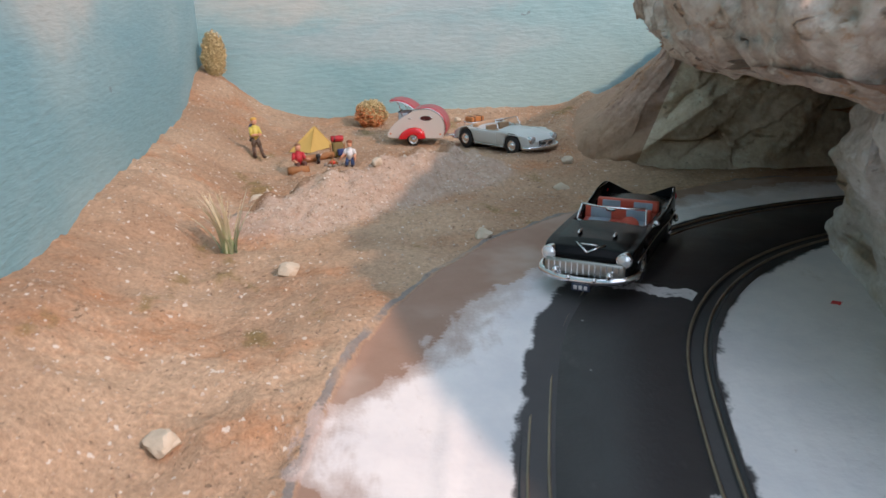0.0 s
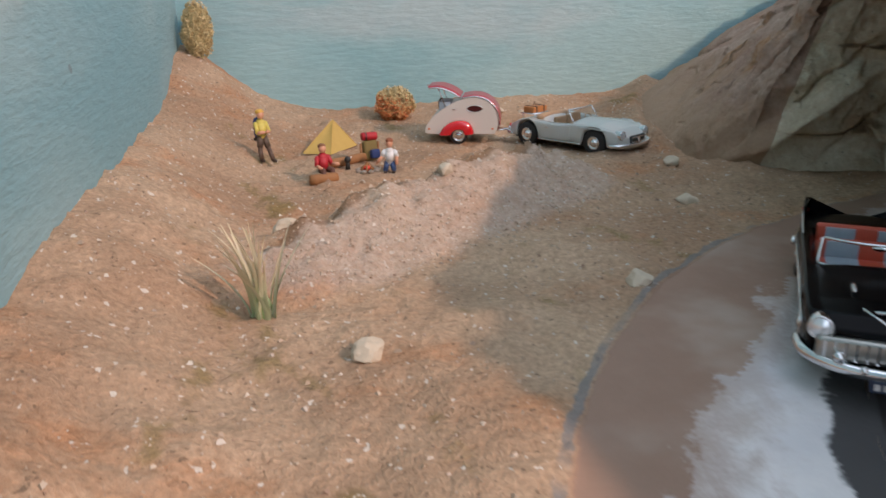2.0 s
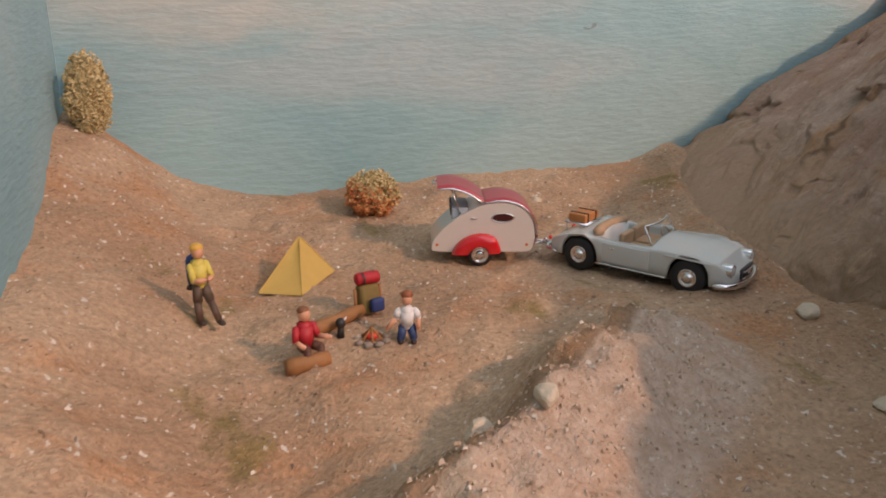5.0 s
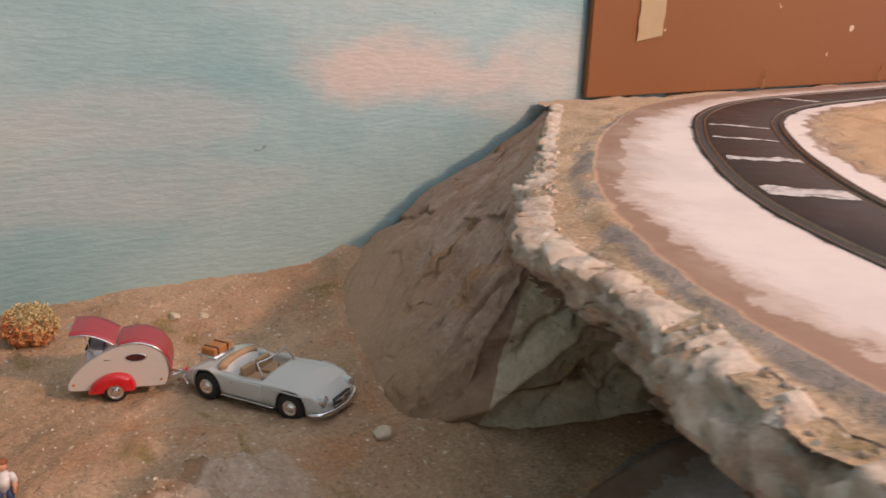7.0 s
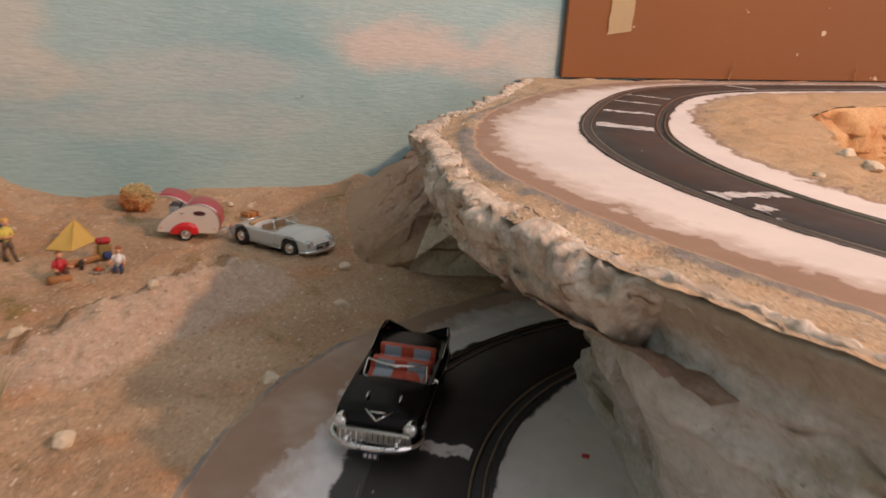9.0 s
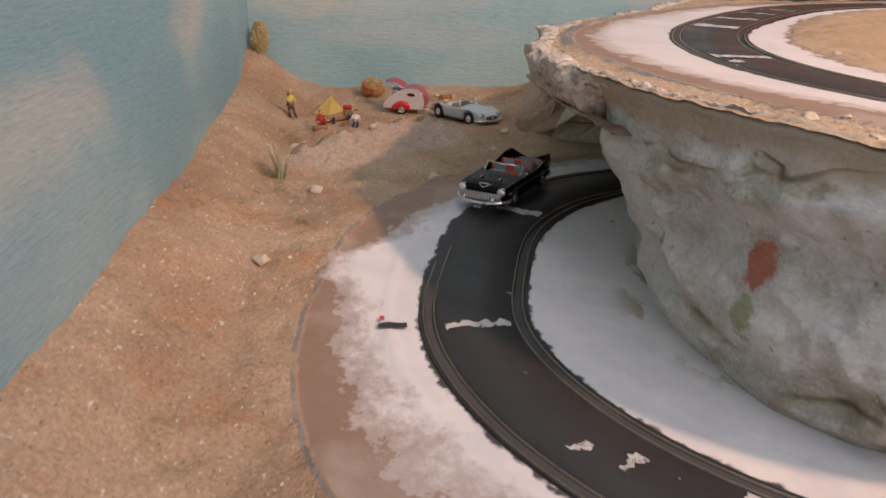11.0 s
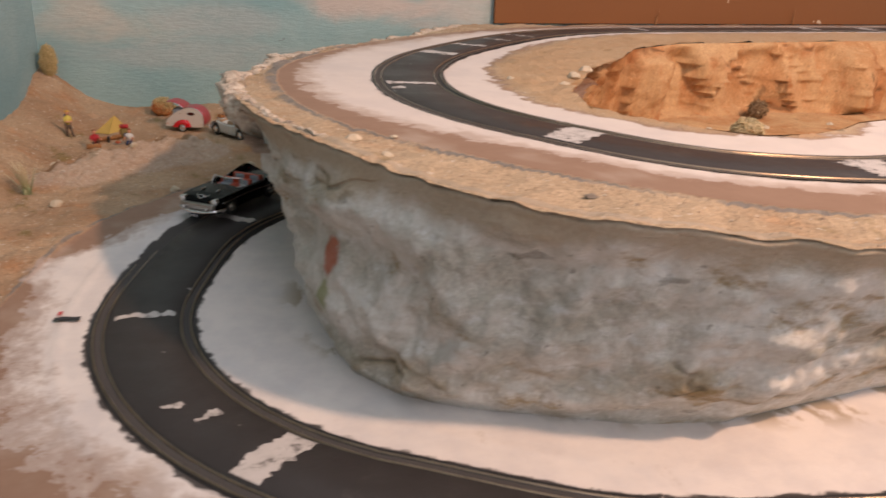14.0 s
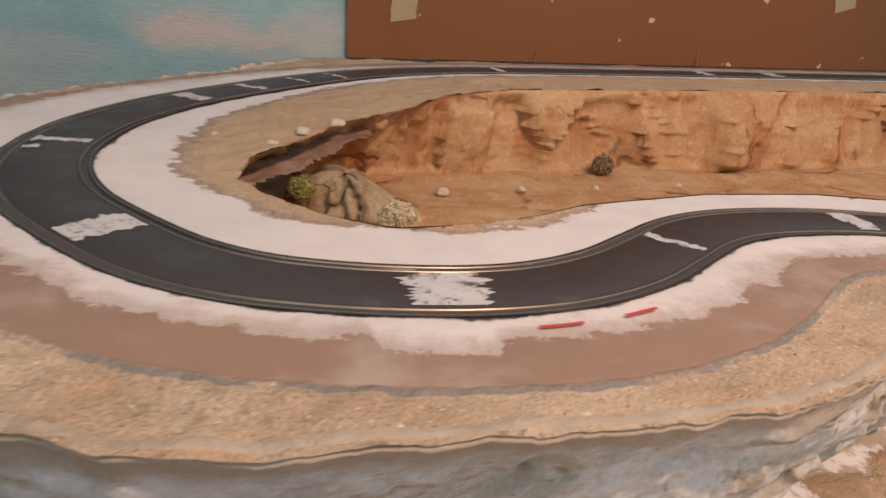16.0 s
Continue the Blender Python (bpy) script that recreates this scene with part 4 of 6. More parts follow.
def build_panel():
    """The brown board fixed over the painted wall, with tape and two twigs."""
    tilt = Matrix.Translation((0.637, 0.801, 0.163)) @ Matrix.Rotation(radians(-0.9), 4, "Y")
    bm = box(bmesh.new(), 0.65, 0, 0.30, 1.30, 0.006, 0.60, tilt, 0.001)
    tagged(part("hardboard_panel", bm, M_BOARD, flat=True), "plain brown hardboard panel fixed in front of the painted wall", "panel")
    for x, z, w, turn in ((0.722, 0.219, 0.040, 2), (1.515, 0.276, 0.042, -6)):
        bm = bmesh.new()
        rows = []
        for k in range(12):
            f = k / 11
            jag = 0.0025 * math.sin(k * 2.3)
            rows.append([bm.verts.new((-w / 2 + jag * 0.5, -0.0006 - 0.0004 * math.sin(f * 9), f * 0.11)), bm.verts.new((w / 2 + jag * 0.3, -0.0006 - 0.0004 * math.sin(f * 7), f * 0.11 + (0.008 if k == 0 else 0)))])
        for a, b in zip(rows[:-1], rows[1:]):
            bm.faces.new((a[0], a[1], b[1], b[0]))
        bmesh.ops.solidify(bm, geom=bm.faces[:], thickness=0.0005)
        ob = part("masking_tape", bm, M_TAPE, flat=True)
        ob.matrix_world = pose(x, 0.7968, z, 0, turn, 0)
        tagged(ob, "strip of cream masking tape stuck on the brown panel", "tape", "tape strips")
    for x, h, lean in ((0.940, 0.030, 0.007), (1.240, 0.029, -0.002)):
        bm = tube(bmesh.new(), (0, 0, -0.004), (lean * 0.6, 0.002, h * 0.55), 0.0011, 0.0009, 6)
        tube(bm, (lean * 0.6, 0.002, h * 0.55), (lean, 0.001, h), 0.0009, 0.0004, 6)
        ob = part("twig", bm, M_WOOD)
        ob.matrix_world = pose(x, 0.792, mesa_z(x, 0.792), 0, 0, 0)
        tagged(ob, "thin brown twig standing against the panel", "twig", "twigs")


def wheel(parent, u, v, r, w, rim_r, name="wheel", spokes=False):
    side = 1 if v > 0 else -1
    m = Matrix.Translation((u, v, r)) @ Matrix.Rotation(radians(90 * side), 4, "Z")
    hub = part(name, revolve(bmesh.new(), [(-w / 2, 0.0005), (-w / 2, r * 0.7), (-w / 2 + w * 0.12, r * 0.96), (-w * 0.3, r), (w * 0.3, r), (w / 2 - w * 0.1, r * 0.97), (w / 2, r * 0.88), (w / 2, rim_r * 1.04)], m), M_TYRE, parent, "black rubber tyre")
    e = w / 2
    part("rim", revolve(bmesh.new(), [(e, rim_r * 1.05), (e + 0.0003, rim_r), (e - 0.0006, rim_r * 0.86), (e - 0.0008, rim_r * 0.55), (e + 0.0004, rim_r * 0.50), (e + 0.0008, rim_r * 0.3), (e + 0.0009, 0.0)], m), M_CHROME, hub, "chrome wheel cover")
    return hub


def car_shell(length, hw, top, belt, plan, clear, wheels, wr, cockpit, floor, inner=0.80, n=150, fin=None):
    """Body skin as a grid of stations; the sills arch over the wheels and the cockpit is sunk."""
    us = np.linspace(-length / 2, length / 2, n)
    rows = []
    for u in us:
        f = u / length + 0.5
        w, b, t = hw * np.interp(f, *plan), np.interp(f, *belt), np.interp(f, *top)
        low = clear
        for c in wheels:
            q = wr * 1.16
            if abs(u - c) < q:
                low = max(low, wr + math.sqrt(q * q - (u - c) ** 2))
        low = min(low, b - 0.0012)
        sink = cockpit[0] < u < cockpit[1]
        fz = fin(f) if fin else 0.0
        pts = [(0.90, low), (0.97, low + 0.0006), (1.0, max(low + 0.0012, clear + (b - clear) * 0.45)), (0.995, max(low + 0.002, clear + (b - clear) * 0.75)), (0.985, b - 0.0008 + fz * 0.6), (0.972, b + 0.0003 + fz), (0.945, b + 0.0004 + fz), (0.925, b + 0.0004), (inner, b + (t - b) * 0.25)]
        if sink:
            pts += [(inner - 0.02, b - 0.001), (inner - 0.05, floor), (0.4, floor), (0.0, floor)]
        else:
            pts += [(inner - 0.02, b + (t - b) * 0.30), (inner - 0.05, b + (t - b) * 0.36), (0.4, b + (t - b) * 0.85), (0.0, t)]
        half = [(u, -w * y, z) for y, z in pts]
        rows.append(half + [(a, -y, z) for a, y, z in half[-2::-1]])
    p = np.array(rows)
    cap = []
    for k, sgn in ((0, -1), (-1, 1)):
        c = p[k].mean(0)
        cap.append(np.array([c + (q - c) * g + np.array([sgn * (1 - g) * 0.0016, 0, 0]) for g in (0.75, 0.4, 0.0) for q in p[k]]).reshape(3, -1, 3))
    return np.concatenate([cap[0][::-1], p, cap[1]], 0)


def path_tube(name, pts, r, material, parent, label="", squash=1.0, seg=8):
    """A bar bent along points."""
    bm = bmesh.new()
    q = spline(pts, max(12, 5 * len(pts)))
    rings = []
    for i, c in enumerate(q):
        d = Vector(q[min(i + 1, len(q) - 1)] - q[max(i - 1, 0)]).normalized()
        side = d.cross(Vector((0, 0, 1))).normalized()
        up = side.cross(d)
        e = 0.55 if i in (0, len(q) - 1) else 1.0
        rings.append([bm.verts.new(Vector(c) + (side * math.cos(a) + up * math.sin(a) * squash) * r * e) for a in np.linspace(0, 2 * math.pi, seg, endpoint=False)])
    for a, b in zip(rings[:-1], rings[1:]):
        for i in range(seg):
            bm.faces.new((a[i], a[(i + 1) % seg], b[(i + 1) % seg], b[i]))
    bm.faces.new(rings[0][::-1])
    bm.faces.new(rings[-1])
    return part(name, bm, material, parent, label)


def windscreen(parent, u, half, z0, h, rake, bow, frame_r=0.0005):
    n = 15
    ys = np.linspace(-1, 1, n)
    foot = np.array([(u - bow * y * y, half * y, z0) for y in ys])
    head = np.array([(u - rake - bow * 0.9 * y * y, half * 0.93 * y, z0 + h * (1 - 0.06 * y * y)) for y in ys])
    glass = sheet("windscreen", np.stack([foot, head], 1), M_GLASS, parent, "clear curved windscreen")
    glass.visible_shadow = False
    for line in (foot[::2], head[::2], np.array([foot[0], head[0]]), np.array([foot[-1], head[-1]])):
        path_tube("frame", line.tolist(), frame_r, M_CHROME, glass, "chrome windscreen frame", seg=6)
    return glass


def seat(parent, u, v, w, d, h, z, main, panel, name="seat"):
    body = box(bmesh.new(), u, v, z + 0.0022, d, w, 0.0044, None, 0.0009)
    box(body, u - d * 0.52, v, z + h / 2, d * 0.28, w, h, None, 0.0009)
    ob = part(name, body, main, parent)
    if panel:
        for k in (-1, 1):
            pm = box(bmesh.new(), u + d * 0.05, v + k * w * 0.26, z + 0.0046, d * 0.72, w * 0.30, 0.0006, None, 0.0002)
            box(pm, u - d * 0.37, v + k * w * 0.26, z + h * 0.62, 0.0006, w * 0.30, h * 0.62, None, 0.0002)
            part("seat_panel", pm, panel, ob, "grey-blue seat panel")
    return ob


def bits(parent, name, centres, r, material, label="", squash=(1, 1, 1), sub=2):
    for c in centres:
        part(name, ball(bmesh.new(), c, r, squash, sub), material, parent, label)


def headlamp(parent, c, r, depth, name="headlight"):
    m = Matrix.Translation(c)
    ob = part(name, revolve(bmesh.new(), [(-depth, r * 0.8), (0.0, r * 1.05), (0.0004, r), (0.0001, r * 0.82)], m, 20), M_CHROME, parent, "chrome headlight ring")
    part("lens", revolve(bmesh.new(), [(0.0002, r * 0.84), (0.0008, r * 0.6), (0.0012, r * 0.25), (0.0013, 0.0)], m, 20), M_LAMPGLASS, ob, "clear headlight lens")
    return ob


def build_white_car():
    x, y = 0.2065, 0.6205
    car = empty("convertible_car", heading(x, y, ground_z(x, y) + 0.0002, -59.7), "pale grey open roadster model car parked on sand", "car")
    plan = ([0, 0.03, 0.10, 0.25, 0.40, 0.6, 0.78, 0.9, 0.97, 1.0], [0.62, 0.84, 0.94, 1.0, 0.95, 0.96, 1.0, 0.96, 0.84, 0.66])
    belt = ([0, 0.04, 0.12, 0.22, 0.34, 0.42, 0.56, 0.72, 0.82, 0.93, 1.0], [0.0105, 0.0135, 0.0170, 0.0190, 0.0178, 0.0172, 0.0180, 0.0188, 0.0186, 0.0168, 0.0125])
    top = ([0, 0.04, 0.14, 0.30, 0.55, 0.60, 0.80, 0.93, 1.0], [0.0110, 0.0145, 0.0185, 0.0205, 0.0205, 0.0212, 0.0205, 0.0178, 0.0130])
    body = sheet("body", car_shell(0.0945, 0.0205, top, belt, plan, 0.0060, (-0.0278, 0.0278), 0.0084, (-0.0175, 0.0085), 0.0105), M_GREY, car)
    part("underbody", box(bmesh.new(), 0, 0, 0.0078, 0.084, 0.030, 0.0070, None, 0.001), M_DARK, car, "dark underbody")
    for u in (-0.0278, 0.0278):
        for v in (-0.0172, 0.0172):
            wheel(car, u, v, 0.0084, 0.0054, 0.0041)
    windscreen(car, 0.0115, 0.0145, 0.0190, 0.0085, 0.0055, 0.0035)
    seat(car, -0.003, -0.0070, 0.0115, 0.0105, 0.0105, 0.0105, M_TAN, None)
    seat(car, -0.003, 0.0070, 0.0115, 0.0105, 0.0105, 0.0105, M_TAN, None)
    tonneau = [(-0.0185 - 0.004 * math.cos(a * 1.57), 0.0158 * math.sin(a * 1.57), 0.0202) for a in np.linspace(-1, 1, 7)]
    path_tube("folded_hood", tonneau, 0.0028, M_TAN, car, "tan folded fabric hood", 0.75)
    part("dashboard", box(bmesh.new(), 0.0072, 0, 0.0170, 0.003, 0.030, 0.0045, None, 0.0008), M_TAN, car)
    sw = bmesh.new()
    bmesh.ops.create_cone(sw, cap_ends=False, segments=18, radius1=0.0038, radius2=0.0036, depth=0.0006, matrix=pose(0.0045, 0.0070, 0.0185, 0, 62, 0))
    bmesh.ops.solidify(sw, geom=sw.faces[:], thickness=0.0005)
    part("steering_wheel", sw, M_TAN, car)
    for v in (-1, 1):
        headlamp(car, (0.0462, v * 0.0140, 0.0142), 0.0031, 0.007)
        part("tail_light", ball(bmesh.new(), (-0.0478, v * 0.0128, 0.0118), 0.0014, (0.6, 1, 0.9)), M_FENDER, car, "red tail light")
        path_tube("sill_trim", [(-0.018, v * 0.0207, 0.0066), (0.0, v * 0.0202, 0.0064), (0.018, v * 0.0207, 0.0066)], 0.0005, M_CHROME, car, "chrome sill strip", seg=6)
        part("door", box(bmesh.new(), -0.003, v * 0.01965, 0.0125, 0.0240, 0.0008, 0.0095, None, 0.0003), M_GREY, car)
        part("door_handle", box(bmesh.new(), -0.010, v * 0.0203, 0.0150, 0.0026, 0.0006, 0.0006, None, 0.0002), M_CHROME, car, "chrome handle")
        path_tube("wing_strip", [(0.016, v * 0.0204, 0.0172), (0.026, v * 0.0212, 0.0178), (0.038, v * 0.0205, 0.0172)], 0.0004, M_GREY, car, "", seg=6)
    grille = part("grille", box(bmesh.new(), 0.0484, 0, 0.0112, 0.0020, 0.0160, 0.0048, None, 0.0007), M_DARK, car, "dark grille opening")
    for k in range(2):
        path_tube("grille_bar", [(0.0494, -0.0078, 0.0096 + 0.0030 * k), (0.0500, 0.0, 0.0096 + 0.0030 * k), (0.0494, 0.0078, 0.0096 + 0.0030 * k)], 0.0004, M_CHROME, grille, "chrome grille bar", seg=6)
    part("badge", revolve(bmesh.new(), [(0.0, 0.0016), (0.0006, 0.0015), (0.0006, 0.0)], Matrix.Translation((0.0496, 0, 0.0112)), 16), M_CHROME, grille, "round chrome badge")
    path_tube("front_bumper", [(0.040, -0.0212, 0.0078), (0.0475, -0.0165, 0.0078), (0.0508, 0.0, 0.0076), (0.0475, 0.0165, 0.0078), (0.040, 0.0212, 0.0078)], 0.0012, M_CHROME, car, "chrome bumper", 1.2)
    path_tube("rear_bumper", [(-0.040, -0.0205, 0.0075), (-0.0480, -0.0150, 0.0075), (-0.0500, 0.0, 0.0075), (-0.0480, 0.0150, 0.0075), (-0.040, 0.0205, 0.0075)], 0.0010, M_CHROME, car, "chrome bumper", 1.2)
    rack = part("luggage_rack", box(bmesh.new(), -0.036, 0, 0.0203, 0.013, 0.017, 0.0005), M_CHROME, car, "chrome luggage rack")
    for u in (-0.0415, -0.0305):
        for v in (-0.007, 0.007):
            part("rack_post", tube(bmesh.new(), (u, v, 0.0150), (u, v, 0.0203), 0.0004, None, 6), M_CHROME, rack)
    z = ground_z(x, y)
    case = empty("suitcase", heading(x, y, z + 0.0002, -59.7) @ pose(-0.036, 0, 0.0206), "small brown wooden suitcase strapped on the roadster's luggage rack", "suitcase")
    part("body", box(bmesh.new(), 0, 0, 0.0022, 0.0095, 0.0150, 0.0044, None, 0.0006), M_LUG, case)
    for v in (-0.0042, 0.0042):
        part("strap", box(bmesh.new(), 0, v, 0.0023, 0.0101, 0.0011, 0.0050, None, 0.0002), M_DARK, case, "dark leather strap")


def build_black_car():
    x, y = 0.1790, 0.3235
    zr = float(z_low(np.array([x]), np.array([y]))[0]) + 0.0014
    car = empty("convertible_car", heading(x, y, zr, -127.8), "glossy black finned open slot car with chrome front on the track", "car")
    plan = ([0, 0.02, 0.10, 0.25, 0.5, 0.8, 0.92, 0.98, 1.0], [0.86, 0.93, 0.97, 1.0, 1.0, 1.0, 0.985, 0.94, 0.88])
    belt = ([0, 0.03, 0.15, 0.40, 0.60, 0.85, 0.95, 1.0], [0.0192, 0.0200, 0.0205, 0.0205, 0.0210, 0.0205, 0.0198, 0.0175])
    top = ([0, 0.04, 0.15, 0.28, 0.60, 0.64, 0.88, 0.96, 1.0], [0.0200, 0.0208, 0.0213, 0.0215, 0.0222, 0.0225, 0.0218, 0.0200, 0.0175])
    sheet("body", car_shell(0.114, 0.0222, top, belt, plan, 0.0056, (-0.033, 0.035), 0.0084, (-0.029, 0.014), 0.0105, 0.80, 170, lambda f: 0.0062 * float(smooth(0.36, 0.02, f))), M_BLACK, car)
    part("underbody", box(bmesh.new(), 0, 0, 0.0080, 0.100, 0.034, 0.0080, None, 0.001), M_DARK, car, "dark underbody")
    for u in (-0.033, 0.035):
        for v in (-0.0190, 0.0190):
            wheel(car, u, v, 0.0084, 0.0056, 0.0041)
    windscreen(car, 0.0190, 0.0175, 0.0212, 0.0078, 0.0060, 0.0070, 0.00055)
    seat(car, -0.0005, 0, 0.0330, 0.0130, 0.0112, 0.0128, M_SEATRED, M_SEATBLUE, "front_seat")
    seat(car, -0.0195, 0, 0.0330, 0.0130, 0.0105, 0.0135, M_SEATRED, M_SEATBLUE, "rear_seat")
    part("dashboard", box(bmesh.new(), 0.0135, 0, 0.0180, 0.0035, 0.0335, 0.0050, None, 0.0008), M_SEATRED, car, "red dashboard")
    sw = bmesh.new()
    bmesh.ops.create_cone(sw, cap_ends=True, segments=20, radius1=0.0050, radius2=0.0048, depth=0.0007, matrix=pose(0.0092, 0.0085, 0.0192, 0, 60, 0))
    part("steering_wheel", sw, M_SEATRED, car, "red steering wheel")
    for v in (-1, 1):
        headlamp(car, (0.0578, v * 0.0176, 0.0172), 0.0034, 0.006)
        part("bumper_guard", ball(bmesh.new(), (0.0622, v * 0.0125, 0.0112), 0.0020, (1.2, 0.9, 0.9)), M_CHROME, car, "chrome bullet bumper guard")
        part("bumper_guard", ball(bmesh.new(), (0.0634, v * 0.0060, 0.0086), 0.0014, (1.3, 0.9, 0.9)), M_CHROME, car, "chrome bullet bumper guard")
        part("hood_ornament", ball(bmesh.new(), (0.0370, v * 0.0085, 0.0226), 0.0012, (3.0, 0.7, 1.0)), M_CHROME, car, "chrome rocket hood ornament")
        path_tube("side_trim", [(0.050, v * 0.0223, 0.0150), (0.010, v * 0.0224, 0.0158), (-0.030, v * 0.0224, 0.0140), (-0.054, v * 0.0212, 0.0135)], 0.0005, M_CHROME, car, "chrome side strip", seg=6)
        part("tail_light", ball(bmesh.new(), (-0.0560, v * 0.0196, 0.0205), 0.0016, (0.6, 0.8, 1.6)), M_FENDER, car, "red tail light")
        path_tube("fin_trim", [(-0.020, v * 0.0212, 0.0215), (-0.040, v * 0.0210, 0.0243), (-0.0560, v * 0.0186, 0.0258)], 0.00035, M_CHROME, car, "chrome fin edge", seg=6)
    mirror = part("door_mirror", ball(bmesh.new(), (0.0150, 0.0232, 0.0238), 0.0017, (0.7, 1, 0.9)), M_CHROME, car, "chrome door mirror")
    part("stalk", tube(bmesh.new(), (0.0150, 0.0205, 0.0210), (0.0150, 0.0230, 0.0236), 0.0004, None, 6), M_CHROME, mirror)
    part("rear_view_mirror", ball(bmesh.new(), (0.0130, 0, 0.0280), 0.0013, (0.5, 2.0, 0.8)), M_CHROME, car, "chrome rear-view mirror")
    grille = part("grille", box(bmesh.new(), 0.0588, 0, 0.0122, 0.0040, 0.0370, 0.0068, None, 0.0014), M_GRILLE, car, "silver mesh grille")
    for k in range(13):
        part("grille_rib", box(bmesh.new(), 0.0609, -0.0162 + 0.0027 * k, 0.0122, 0.0004, 0.0005, 0.0056), M_CHROME, grille, "chrome grille rib", True)
    path_tube("front_bumper", [(0.047, -0.0232, 0.0092), (0.0570, -0.0208, 0.0090), (0.0622, -0.011, 0.0078), (0.0632, 0, 0.0074), (0.0622, 0.011, 0.0078), (0.0570, 0.0208, 0.0090), (0.047, 0.0232, 0.0092)], 0.0015, M_CHROME, car, "chrome wrap-around bumper", 1.25)
    path_tube("rear_bumper", [(-0.046, -0.0230, 0.0095), (-0.0555, -0.0195, 0.0092), (-0.0585, 0, 0.0090), (-0.0555, 0.0195, 0.0092), (-0.046, 0.0230, 0.0095)], 0.0015, M_CHROME, car, "chrome bumper", 1.25)
    vee = part("emblem", tube(bmesh.new(), (0.0490, 0.0068, 0.0209), (0.0553, 0, 0.0186), 0.0005, None, 6), M_CHROME, car, "chrome V-shaped bonnet emblem")
    part("emblem_bar", tube(bmesh.new(), (0.0490, -0.0068, 0.0209), (0.0553, 0, 0.0186), 0.0005, None, 6), M_CHROME, vee)
    part("emblem_bar", tube(bmesh.new(), (0.0515, -0.0040, 0.0212), (0.0515, 0.0040, 0.0212), 0.0005, None, 6), M_CHROME, vee)
    plate = part("number_plate", box(bmesh.new(), 0.0642, 0, 0.0046, 0.0006, 0.0086, 0.0034, None, 0.0002), M_PLATE, car, "dark number plate")
    for k in (-1, 0, 1):
        part("plate_mark", box(bmesh.new(), 0.0646, 0.0024 * k, 0.0046, 0.0003, 0.0015, 0.0018), M_PAINT, plate, "pale bar", True)


